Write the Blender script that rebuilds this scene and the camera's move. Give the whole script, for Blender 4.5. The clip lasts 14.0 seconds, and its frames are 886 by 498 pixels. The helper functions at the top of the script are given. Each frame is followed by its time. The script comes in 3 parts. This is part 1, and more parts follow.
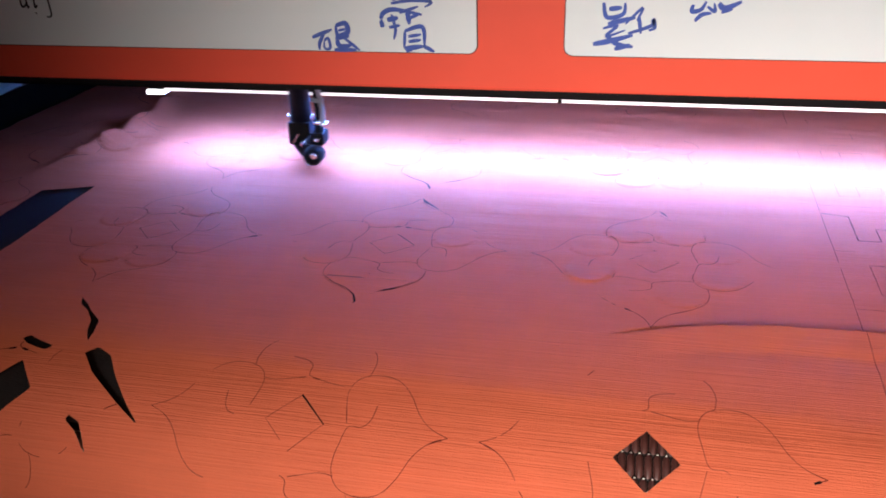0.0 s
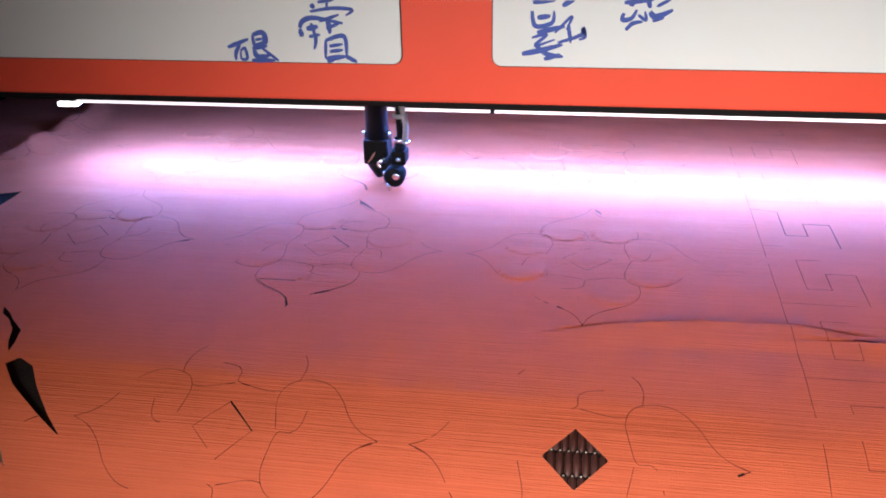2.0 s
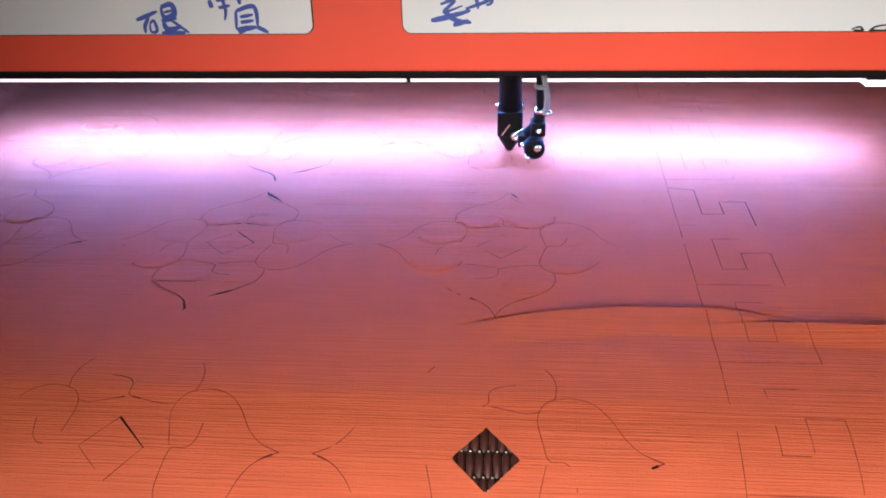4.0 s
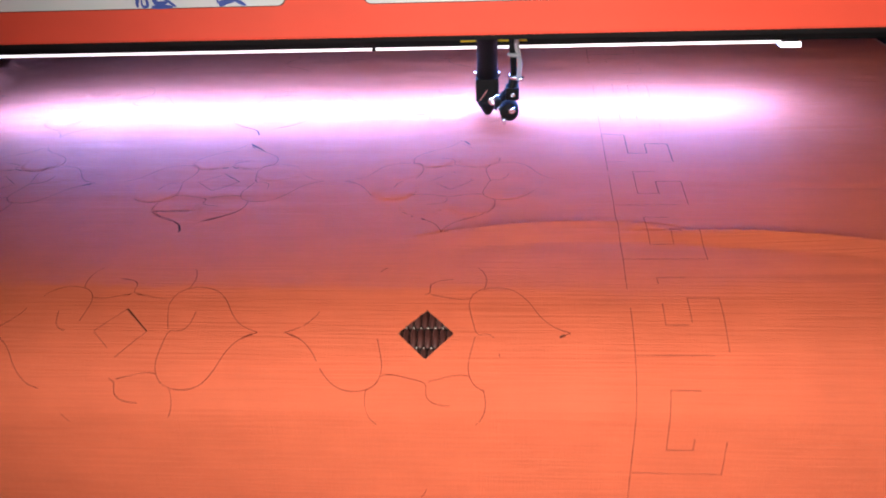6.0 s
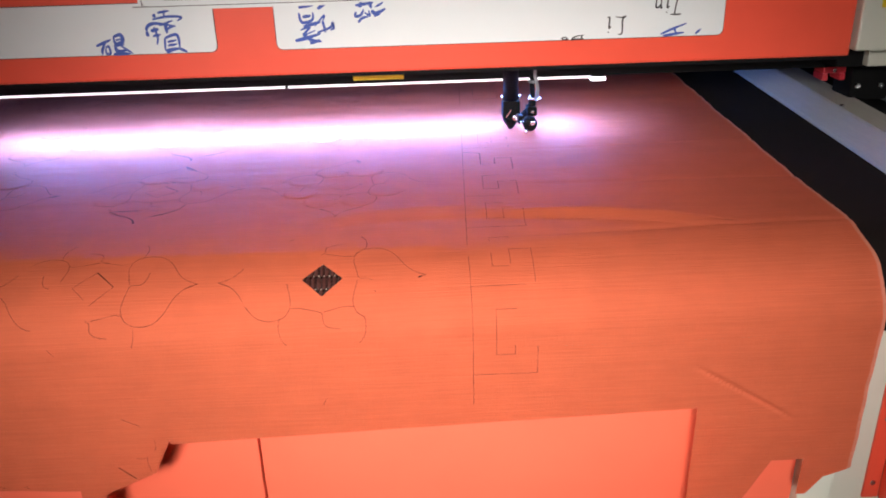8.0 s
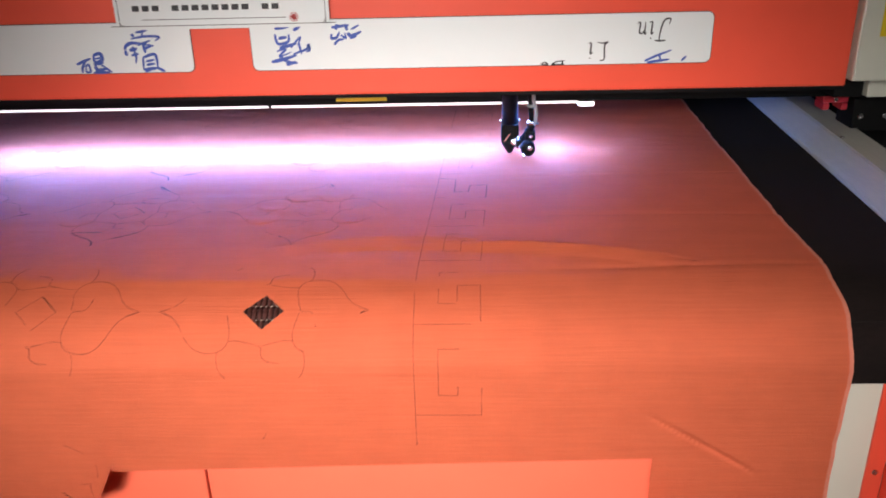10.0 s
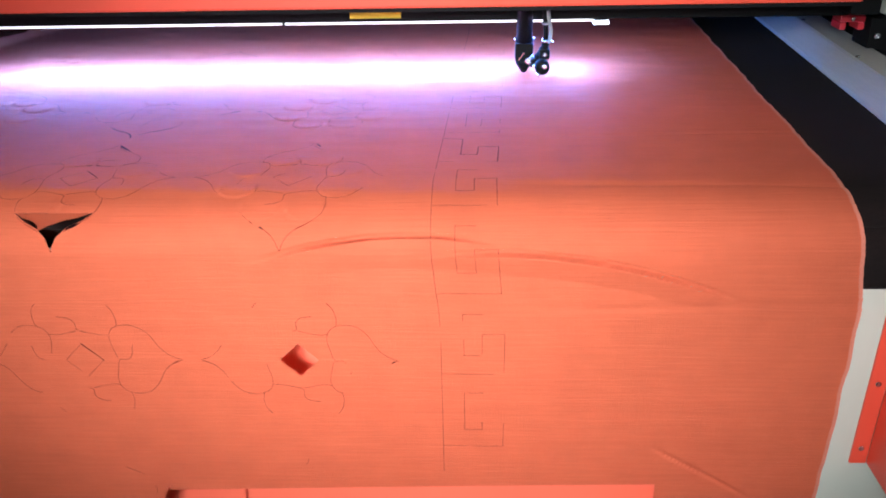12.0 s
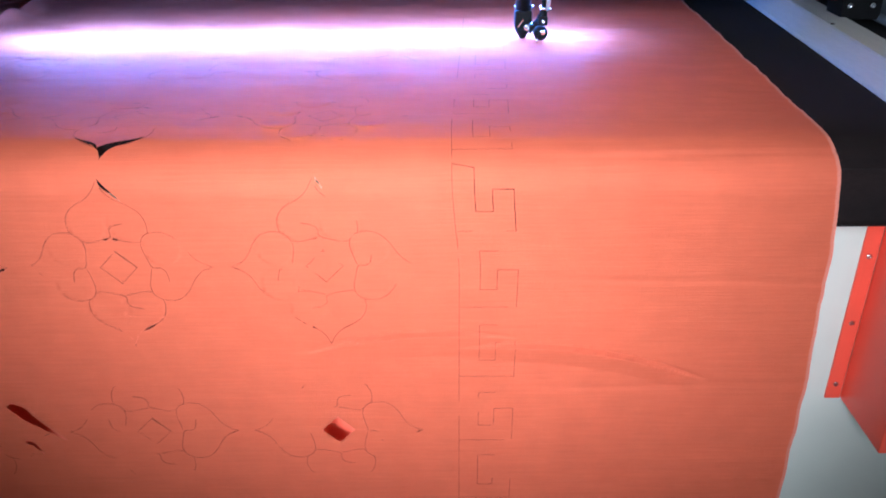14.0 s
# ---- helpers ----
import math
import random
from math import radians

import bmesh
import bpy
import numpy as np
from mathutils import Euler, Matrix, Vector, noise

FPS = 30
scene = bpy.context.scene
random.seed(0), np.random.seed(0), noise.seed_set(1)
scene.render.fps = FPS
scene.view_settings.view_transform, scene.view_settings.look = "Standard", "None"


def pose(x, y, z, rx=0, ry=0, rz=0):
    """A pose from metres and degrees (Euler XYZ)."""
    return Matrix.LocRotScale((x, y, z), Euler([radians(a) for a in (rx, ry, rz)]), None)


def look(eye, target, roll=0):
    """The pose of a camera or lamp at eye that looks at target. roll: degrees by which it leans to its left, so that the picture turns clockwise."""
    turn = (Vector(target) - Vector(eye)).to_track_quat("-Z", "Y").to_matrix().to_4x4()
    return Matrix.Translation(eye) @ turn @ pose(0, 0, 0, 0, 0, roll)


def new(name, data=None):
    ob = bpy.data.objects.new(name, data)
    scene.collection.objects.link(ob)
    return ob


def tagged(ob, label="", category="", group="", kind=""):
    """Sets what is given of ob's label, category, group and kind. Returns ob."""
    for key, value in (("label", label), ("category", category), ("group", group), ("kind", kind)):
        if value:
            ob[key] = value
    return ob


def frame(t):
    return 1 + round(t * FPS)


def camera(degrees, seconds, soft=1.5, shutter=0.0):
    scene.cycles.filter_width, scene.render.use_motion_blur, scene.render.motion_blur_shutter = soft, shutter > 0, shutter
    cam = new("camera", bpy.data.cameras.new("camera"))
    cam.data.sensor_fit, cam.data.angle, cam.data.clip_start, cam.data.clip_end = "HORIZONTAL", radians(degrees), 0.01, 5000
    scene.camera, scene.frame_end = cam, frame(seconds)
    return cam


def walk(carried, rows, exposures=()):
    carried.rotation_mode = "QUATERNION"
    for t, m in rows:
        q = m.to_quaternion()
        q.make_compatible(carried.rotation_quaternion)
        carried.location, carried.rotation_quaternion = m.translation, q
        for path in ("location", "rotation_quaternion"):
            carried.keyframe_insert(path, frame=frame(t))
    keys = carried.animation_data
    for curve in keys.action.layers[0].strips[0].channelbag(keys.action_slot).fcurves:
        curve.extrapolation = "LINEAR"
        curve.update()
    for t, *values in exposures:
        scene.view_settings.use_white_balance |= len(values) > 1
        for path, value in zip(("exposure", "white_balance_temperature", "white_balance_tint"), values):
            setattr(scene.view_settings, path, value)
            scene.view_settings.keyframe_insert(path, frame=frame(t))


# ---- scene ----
cam = camera(56.7, 14.0, soft=1.8, shutter=0.4)
PATH = [
    (0, (0.068, -0.667, 1.272), (-0.122, 0.202, 0.816), -1.9),
    (0.5, (0.083, -0.667, 1.271), (-0.099, 0.204, 0.815), -1.9),
    (1, (0.096, -0.665, 1.271), (-0.061, 0.213, 0.818), -1.8),
    (1.5, (0.098, -0.665, 1.272), (-0.044, 0.216, 0.821), -1.6),
    (2, (0.091, -0.659, 1.271), (-0.047, 0.219, 0.813), -1.3),
    (2.5, (0.086, -0.638, 1.266), (-0.054, 0.234, 0.797), -1.2),
    (3, (0.088, -0.620, 1.264), (-0.044, 0.253, 0.793), -1.3),
    (3.5, (0.104, -0.615, 1.264), (-0.012, 0.258, 0.789), -1.6),
    (4, (0.121, -0.619, 1.264), (0.052, 0.255, 0.783), -1.4),
    (4.2, (0.123, -0.621, 1.265), (0.054, 0.251, 0.781), -1.6),
    (6.5, (0.190, -0.878, 1.260), (0.127, -0.002, 0.781), -2.7),
    (7, (0.191, -1.001, 1.266), (0.172, -0.112, 0.809), -2.2),
    (7.5, (0.203, -1.096, 1.269), (0.230, -0.190, 0.847), -1.1),
    (7.7, (0.219, -1.104, 1.282), (0.248, -0.193, 0.870), -1.5),
    (9.8, (0.359, -1.085, 1.292), (0.332, -0.166, 0.897), -1.3),
    (10, (0.376, -1.064, 1.300), (0.340, -0.146, 0.905), -1.5),
    (10.5, (0.407, -0.960, 1.286), (0.390, -0.053, 0.865), -1.6),
    (11, (0.401, -0.852, 1.365), (0.393, 0.012, 0.862), -2.1),
    (11.5, (0.398, -1.032, 1.275), (0.359, -0.152, 0.802), -1.0),
    (12, (0.359, -1.102, 1.255), (0.318, -0.210, 0.804), -1.3),
    (12.5, (0.358, -1.135, 1.244), (0.314, -0.242, 0.797), -1.7),
    (13, (0.327, -1.155, 1.242), (0.303, -0.268, 0.780), -1.1),
    (13.5, (0.301, -1.184, 1.225), (0.285, -0.300, 0.758), -0.5),
    (14, (0.295, -1.216, 1.238), (0.290, -0.329, 0.776), -0.5),
]
EXPOSURES = [(0, -0.25, 6500, 10), (2.0, -0.36, 6500, 10), (4.5, -0.36, 6500, 10), (6.3, -0.10, 6500, 10), (10.5, -0.08, 6500, 10), (12.0, 0.28, 5600, 3), (14, 0.52, 5000, 5)]
walk(cam, [(t, look(eye, target, roll)) for t, eye, target, roll in PATH], EXPOSURES)

# ---- light ----
BED = 0.85
world = bpy.data.worlds.new("world")
scene.world = world
world.use_nodes = True
world.node_tree.nodes["Background"].inputs[0].default_value = (0.9, 0.95, 1.0, 1)
world.node_tree.nodes["Background"].inputs[1].default_value = 0.01


def area_lamp(name, at, target, sx, sy, watts, colour, spread=180):
    data = bpy.data.lights.new(name, "AREA")
    data.shape, data.size, data.size_y = "RECTANGLE", sx, sy
    data.energy, data.color, data.spread = watts, colour, radians(spread)
    ob = new(name, data)
    ob.matrix_world = look(at, target)
    return ob


# an unseen broad lamp added behind the camera, and a weak ceiling lamp beyond the end of the gantry
area_lamp("front_lamp", (-0.25, -2.30, 1.66), (0.23, -0.2, 0.79), 1.0, 0.6, 7.4, (1.0, 0.955, 0.90), 31)
area_lamp("ceiling_lamp", (1.3, -1.3, 2.9), (1.3, -1.3, 0.0), 1.2, 0.3, 7.0, (1.0, 0.96, 0.9))

# ---- materials ----


def material(name, colour, rough=0.5, metal=0.0, vary=0.12, scale=30.0, bump=0.0, bump_scale=300.0, spec=0.5,
             stretch=(1, 1, 1), wear=0.0, uv=False, emit=None, emit_colour=(1, 1, 1)):
    m = bpy.data.materials.new(name)
    m.use_nodes = True
    nt = m.node_tree
    p = nt.nodes["Principled BSDF"]
    p.inputs["Roughness"].default_value = rough
    p.inputs["Metallic"].default_value = metal
    p.inputs["Specular IOR Level"].default_value = spec
    co = nt.nodes.new("ShaderNodeTexCoord")
    mp = nt.nodes.new("ShaderNodeMapping")
    mp.inputs["Scale"].default_value = stretch
    nt.links.new(co.outputs["UV" if uv else "Object"], mp.inputs["Vector"])

    def noise_node(s, detail=4.0):
        n = nt.nodes.new("ShaderNodeTexNoise")
        n.inputs["Scale"].default_value = s
        n.inputs["Detail"].default_value = detail
        nt.links.new(mp.outputs[0], n.inputs["Vector"])
        return n

    big, fine = noise_node(scale * 0.15), noise_node(scale)
    add = nt.nodes.new("ShaderNodeMath")
    add.operation = "ADD"
    nt.links.new(big.outputs[0], add.inputs[0])
    nt.links.new(fine.outputs[0], add.inputs[1])
    ramp = nt.nodes.new("ShaderNodeMapRange")
    ramp.inputs["From Min"].default_value, ramp.inputs["From Max"].default_value = 0.6, 1.4
    ramp.inputs["To Min"].default_value, ramp.inputs["To Max"].default_value = 1 - vary, 1 + vary
    nt.links.new(add.outputs[0], ramp.inputs["Value"])
    mul = nt.nodes.new("ShaderNodeVectorMath")
    mul.operation = "SCALE"
    mul.inputs[0].default_value = colour
    nt.links.new(ramp.outputs[0], mul.inputs["Scale"])
    nt.links.new(mul.outputs[0], p.inputs["Base Color"])
    if wear:
        rr = nt.nodes.new("ShaderNodeMapRange")
        rr.inputs["To Min"].default_value, rr.inputs["To Max"].default_value = max(0.05, rough - wear), min(1, rough + wear)
        nt.links.new(big.outputs[0], rr.inputs["Value"])
        nt.links.new(rr.outputs[0], p.inputs["Roughness"])
    if bump:
        bn = noise_node(bump_scale, 2.0)
        b = nt.nodes.new("ShaderNodeBump")
        b.inputs["Strength"].default_value, b.inputs["Distance"].default_value = bump, 0.002
        nt.links.new(bn.outputs[0], b.inputs["Height"])
        nt.links.new(b.outputs[0], p.inputs["Normal"])
    if emit:
        p.inputs["Emission Color"].default_value = (*emit_colour, 1)
        p.inputs["Emission Strength"].default_value = emit
    return m


def cloth_material():
    """Orange-red satin-like cloth: slubs run across the width, a fine weave, broad faint stains."""
    m = material("cloth_red", (0.57, 0.117, 0.056), 0.70, vary=0.10, scale=22, spec=0.12, uv=True)
    nt = m.node_tree
    p = nt.nodes["Principled BSDF"]
    co = nt.nodes.new("ShaderNodeTexCoord")

    def streak(sx, sy, detail):
        mp = nt.nodes.new("ShaderNodeMapping")
        mp.inputs["Scale"].default_value = (sx, sy, 1)
        nt.links.new(co.outputs["UV"], mp.inputs["Vector"])
        n = nt.nodes.new("ShaderNodeTexNoise")
        n.inputs["Scale"].default_value, n.inputs["Detail"].default_value = 1.0, detail
        nt.links.new(mp.outputs[0], n.inputs["Vector"])
        return n

    slub, weave, warp = streak(9.0, 430, 3), streak(260, 1000, 2), streak(900, 14, 2)
    ribs = nt.nodes.new("ShaderNodeTexWave")
    ribs.bands_direction = "Y"
    ribs.inputs["Scale"].default_value, ribs.inputs["Distortion"].default_value = 135.0, 4.2
    ribs.inputs["Detail"].default_value, ribs.inputs["Detail Scale"].default_value = 2.0, 1.0
    mp = nt.nodes.new("ShaderNodeMapping")
    mp.inputs["Scale"].default_value = (0.16, 1, 1)
    nt.links.new(co.outputs["UV"], mp.inputs["Vector"])
    nt.links.new(mp.outputs[0], ribs.inputs["Vector"])
    s1 = nt.nodes.new("ShaderNodeMath")
    s1.operation = "MULTIPLY_ADD"
    s1.inputs[1].default_value = 0.3
    nt.links.new(weave.outputs[0], s1.inputs[0])
    nt.links.new(slub.outputs[0], s1.inputs[2])
    s2 = nt.nodes.new("ShaderNodeMath")
    s2.operation = "MULTIPLY_ADD"
    s2.inputs[1].default_value = 0.14
    nt.links.new(warp.outputs[0], s2.inputs[0])
    nt.links.new(s1.outputs[0], s2.inputs[2])
    b = nt.nodes.new("ShaderNodeBump")
    b.inputs["Strength"].default_value, b.inputs["Distance"].default_value = 0.8, 0.0017
    s3 = nt.nodes.new("ShaderNodeMath")
    s3.operation = "MULTIPLY_ADD"
    s3.inputs[1].default_value = 0.09
    nt.links.new(ribs.outputs["Fac"], s3.inputs[0])
    nt.links.new(s2.outputs[0], s3.inputs[2])
    nt.links.new(s3.outputs[0], b.inputs["Height"])
    nt.links.new(b.outputs[0], p.inputs["Normal"])
    # thin enough to let some light through
    through_light = nt.nodes.new("ShaderNodeBsdfTranslucent")
    through_light.inputs["Color"].default_value = (0.75, 0.11, 0.05, 1)
    blend = nt.nodes.new("ShaderNodeMixShader")
    blend.inputs[0].default_value = 0.22
    nt.links.new(p.outputs[0], blend.inputs[1])
    nt.links.new(through_light.outputs[0], blend.inputs[2])
    nt.links.new(blend.outputs[0], nt.nodes["Material Output"].inputs["Surface"])
    # the shade in the grooves between the slubs is put into the red
    shade = nt.nodes.new("ShaderNodeMapRange")
    shade.inputs["From Min"].default_value, shade.inputs["From Max"].default_value = 0.48, 0.78
    shade.inputs["To Min"].default_value, shade.inputs["To Max"].default_value = 0.95, 1.04
    nt.links.new(s1.outputs[0], shade.inputs["Value"])
    tone = nt.nodes.new("ShaderNodeVectorMath")
    tone.operation = "SCALE"
    nt.links.new(p.inputs["Base Color"].links[0].from_socket, tone.inputs[0])
    nt.links.new(shade.outputs[0], tone.inputs["Scale"])
    nt.links.new(tone.outputs[0], p.inputs["Base Color"])
    return m


CLOTH = cloth_material()
SELVEDGE = material("cloth_selvedge", (0.60, 0.17, 0.11), 0.8, vary=0.2, scale=300, bump=0.5, bump_scale=900)
# cut colours hold the burn and the shade inside the slits together
CUT_FINE = material("fine_cut", (0.14, 0.021, 0.013), 0.95, spec=0.02, vary=0.4, scale=60)
CUT = material("burnt_cut_and_shade", (0.014, 0.005, 0.005), 0.95, spec=0.02, vary=0.3, scale=200)
RED = material("red_powder_coat", (0.87, 0.100, 0.055), 0.36, vary=0.05, scale=14, bump=0.06, bump_scale=900, wear=0.06)
RED_PANEL = material("red_front_sheet", (0.84, 0.145, 0.08), 0.42, vary=0.06, scale=10, bump=0.05, bump_scale=700, wear=0.08)
CREAM = material("cream_powder_coat", (0.66, 0.66, 0.57), 0.5, vary=0.05, scale=12, bump=0.06, bump_scale=800, wear=0.08)
# grey-green paint with the shade behind the cloth darkened into its colour
APRON = material("shaded_grey_green", (0.21, 0.205, 0.155), 0.55, vary=0.08, scale=14, bump=0.06, bump_scale=800, wear=0.08)
WHITE = material("white_board", (0.79, 0.84, 0.85), 0.38, vary=0.03, scale=8)
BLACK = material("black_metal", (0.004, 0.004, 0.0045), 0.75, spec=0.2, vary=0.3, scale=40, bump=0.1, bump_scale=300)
ANOD = material("black_anodised", (0.005, 0.005, 0.006), 0.6, vary=0.2, scale=60, spec=0.08)
BELT = material("black_belt", (0.008, 0.004, 0.0035), 0.9, spec=0.2, vary=0.4, scale=90, bump=0.5, bump_scale=220, stretch=(1, 4, 1))
LINK = material("dark_red_link", (0.048, 0.012, 0.009), 0.5, 0.0, vary=0.4, scale=200, spec=0.4)
ALU = material("brushed_aluminium", (0.44, 0.42, 0.36), 0.6, 0.0, vary=0.08, scale=30, stretch=(20, 1, 20), bump=0.05, bump_scale=200)
CHROME = material("bright_steel", (0.75, 0.75, 0.76), 0.2, 1.0, vary=0.05)
GREY = material("slate_grey_cover", (0.10, 0.115, 0.13), 0.5, vary=0.1, scale=20)
YELLOW = material("yellow_label", (0.80, 0.60, 0.02), 0.5, vary=0.06)
INK_BLUE = material("blue_ink", (0.05, 0.10, 0.42), 0.5, vary=0.15, scale=120)
INK_BLACK = material("black_ink", (0.03, 0.03, 0.035), 0.5, vary=0.1)
INK_RED = material("red_ink", (0.45, 0.04, 0.04), 0.5, vary=0.1)
HOSE = material("clear_grey_hose", (0.24, 0.24, 0.25), 0.3, vary=0.1, scale=60)
LED = material("led_tube_glow", (0.9, 0.9, 0.9), 0.4, emit=275.0, emit_colour=(0.25, 0.61, 2.15))
LED_DIM = material("led_diffuser_front", (0.8, 0.8, 0.8), 0.4, emit=4.0, emit_colour=(0.95, 0.92, 1.0))
LED_FRONT = material("led_milky_front", (0.8, 0.8, 0.8), 0.4, emit=1.5, emit_colour=(1.0, 0.90, 0.97))
FLOOR = material("grey_floor_paint", (0.16, 0.16, 0.155), 0.4, vary=0.15, scale=6, wear=0.15)
PLASTER = material("painted_plaster", (0.30, 0.30, 0.29), 0.85, vary=0.05, scale=8, bump=0.1, bump_scale=80)
CLIP_RED = material("red_plastic", (0.55, 0.03, 0.05), 0.4, vary=0.08)

# ---- mesh helpers ----


def link_mesh(name, bm, mat, parent=None, label="", smooth=False):
    me = bpy.data.meshes.new(name)
    bm.to_mesh(me)
    bm.free()
    for m in mat if isinstance(mat, (list, tuple)) else [mat]:
        me.materials.append(m)
    if smooth:
        for f in me.polygons:
            f.use_smooth = True
    ob = new(name, me)
    if parent:
        ob.parent = parent
    if label:
        tagged(ob, label)
    return ob


def part(name, bm, mat, parent, label="", smooth=False):
    return link_mesh(name, bm, mat, parent, label, smooth)


def thing(name, label, category, at=(0, 0, 0), group="", kind=""):
    ob = new(name)
    ob.location = at
    ob.empty_display_size = 0.05
    return tagged(ob, label, category, group, kind)


def box(x0, x1, y0, y1, z0, z1, bevel=0.0, bm=None, seg=2):
    own = bm is None
    b = bmesh.new()
    bmesh.ops.create_cube(b, size=1, matrix=Matrix.LocRotScale(((x0 + x1) / 2, (y0 + y1) / 2, (z0 + z1) / 2), None,
                                                                (x1 - x0, y1 - y0, z1 - z0)))
    if bevel:
        bmesh.ops.bevel(b, geom=b.edges[:], offset=bevel, segments=seg, profile=0.6, affect="EDGES")
    if own:
        return b
    join(bm, b)
    return bm


def join(bm, other, m=None):
    if m is not None:
        other.transform(m)
    me = bpy.data.meshes.new("tmp")
    other.to_mesh(me)
    other.free()
    bm.from_mesh(me)
    bpy.data.meshes.remove(me)
    return bm


def lathe(profile, seg=20, axis_at=(0, 0, 0), turn=None):
    """A turned solid from (radius, height) pairs about the z axis."""
    b = bmesh.new()
    rings = []
    for r, h in profile:
        rings.append([b.verts.new((r * math.cos(2 * math.pi * k / seg), r * math.sin(2 * math.pi * k / seg), h)) for k in range(seg)])
    for a, c in zip(rings, rings[1:]):
        for k in range(seg):
            b.faces.new((a[k], a[(k + 1) % seg], c[(k + 1) % seg], c[k]))
    b.faces.new(list(reversed(rings[0])))
    b.faces.new(rings[-1])
    if turn is not None:
        b.transform(turn)
    b.transform(Matrix.Translation(axis_at))
    return b


def tube(points, r, seg=10):
    """A round bar along points."""
    b = bmesh.new()
    pts = [Vector(p) for p in points]
    rings = []
    for i, p in enumerate(pts):
        d = (pts[min(i + 1, len(pts) - 1)] - pts[max(i - 1, 0)]).normalized()
        side = d.cross(Vector((0.31, 0.85, 0.42))).normalized()
        up = side.cross(d)
        rings.append([b.verts.new(p + r * (math.cos(a) * side + math.sin(a) * up)) for a in
                      [2 * math.pi * k / seg for k in range(seg)]])
    for a, c in zip(rings, rings[1:]):
        for k in range(seg):
            b.faces.new((a[k], a[(k + 1) % seg], c[(k + 1) % seg], c[k]))
    b.faces.new(list(reversed(rings[0])))
    b.faces.new(rings[-1])
    bmesh.ops.recalc_face_normals(b, faces=b.faces)
    return b


def rounded_plate(x0, x1, z0, z1, y_front, depth, r, seg=6):
    """An upright plate with round corners whose front faces -y."""
    b = bmesh.new()
    pts = []
    for cx, cz, a0 in ((x1 - r, z1 - r, 0), (x0 + r, z1 - r, 90), (x0 + r, z0 + r, 180), (x1 - r, z0 + r, 270)):
        for k in range(seg + 1):
            a = radians(a0 + 90 * k / seg)
            pts.append((cx + r * math.cos(a), cz + r * math.sin(a)))
    front = [b.verts.new((x, y_front, z)) for x, z in pts]
    back = [b.verts.new((x, y_front + depth, z)) for x, z in pts]
    b.faces.new(front)
    b.faces.new(list(reversed(back)))
    n = len(pts)
    for k in range(n):
        b.faces.new((front[k], back[k], back[(k + 1) % n], front[(k + 1) % n]))
    bmesh.ops.recalc_face_normals(b, faces=b.faces)
    return b


def stroke(points, width, y, taper=True, bm=None):
    """A brush stroke on an upright board: a ribbon through (x, z) points, thicker in the middle."""
    b = bm if bm is not None else bmesh.new()
    pts = smooth_line([Vector((x, z)) for x, z in points], 6)
    last, n = None, len(pts)
    for i, p in enumerate(pts):
        d = (pts[min(i + 1, n - 1)] - pts[max(i - 1, 0)]).normalized()
        q = Vector((-d.y, d.x))
        f = i / (n - 1)
        w = width * (0.35 + 0.75 * math.sin(math.pi * min(1, 0.15 + f * 0.8)) if taper else 1) / 2
        pair = (b.verts.new((p.x + q.x * w, y, p.y + q.y * w)), b.verts.new((p.x - q.x * w, y, p.y - q.y * w)))
        if last:
            f4 = b.faces.new((last[0], last[1], pair[1], pair[0]))
            f4.normal_update()
            if f4.normal.y > 0:
                f4.normal_flip()
        last = pair
    return b


def smooth_line(pts, sub):
    """Catmull-Rom through points (2D or 3D vectors)."""
    out = []
    n = len(pts)
    for i in range(n - 1):
        a, b, c, d = pts[max(i - 1, 0)], pts[i], pts[i + 1], pts[min(i + 2, n - 1)]
        for k in range(sub):
            t = k / sub
            out.append(0.5 * (2 * b + (c - a) * t + (2 * a - 5 * b + 4 * c - d) * t * t + (3 * b - a - 3 * c + d) * t ** 3))
    out.append(pts[-1])
    return out


def screw_head(at, r, facing="-y", h=0.002):
    turn = {"-y": pose(0, 0, 0, 90, 0, 0), "z": None, "-x": pose(0, 0, 0, 0, -90, 0)}[facing]
    return lathe([(r * 0.7, -0.001), (r, 0), (r, h * 0.5), (r * 0.75, h), (r * 0.3, h), (r * 0.28, h * 0.6)], 10, at, turn)


# ---- room ----
def plain(name, x0, x1, y0, y1, z0, z1, mat, label):
    ob = link_mesh(name, box(x0, x1, y0, y1, z0, z1), mat)
    return tagged(ob, label, "floor" if name == "floor" else "ceiling" if name == "ceiling" else "wall", kind="structure")


plain("floor", -3.2, 3.4, -3.4, 3.2, -0.1, 0, FLOOR, "grey painted workshop floor with dull scuffs")
plain("ceiling", -3.2, 3.4, -3.4, 3.2, 3.0, 3.1, PLASTER, "plain grey workshop ceiling")
plain("wall_south", -3.2, 3.4, -3.5, -3.4, 0, 3.0, PLASTER, "plain grey plaster wall behind the machine")
plain("wall_north", -3.2, 3.4, 3.2, 3.3, 0, 3.0, PLASTER, "plain grey plaster wall")
plain("wall_west", -3.3, -3.2, -3.4, 3.2, 0, 3.0, PLASTER, "plain grey plaster wall")
plain("wall_east", 3.4, 3.5, -3.4, 3.2, 0, 3.0, PLASTER, "plain grey plaster wall")

# ---- the line along which belt and cloth run: flat bed, then a nose that bends ever more sharply, then straight down ----
P_BEND, L_BEND = 0.03, 0.272


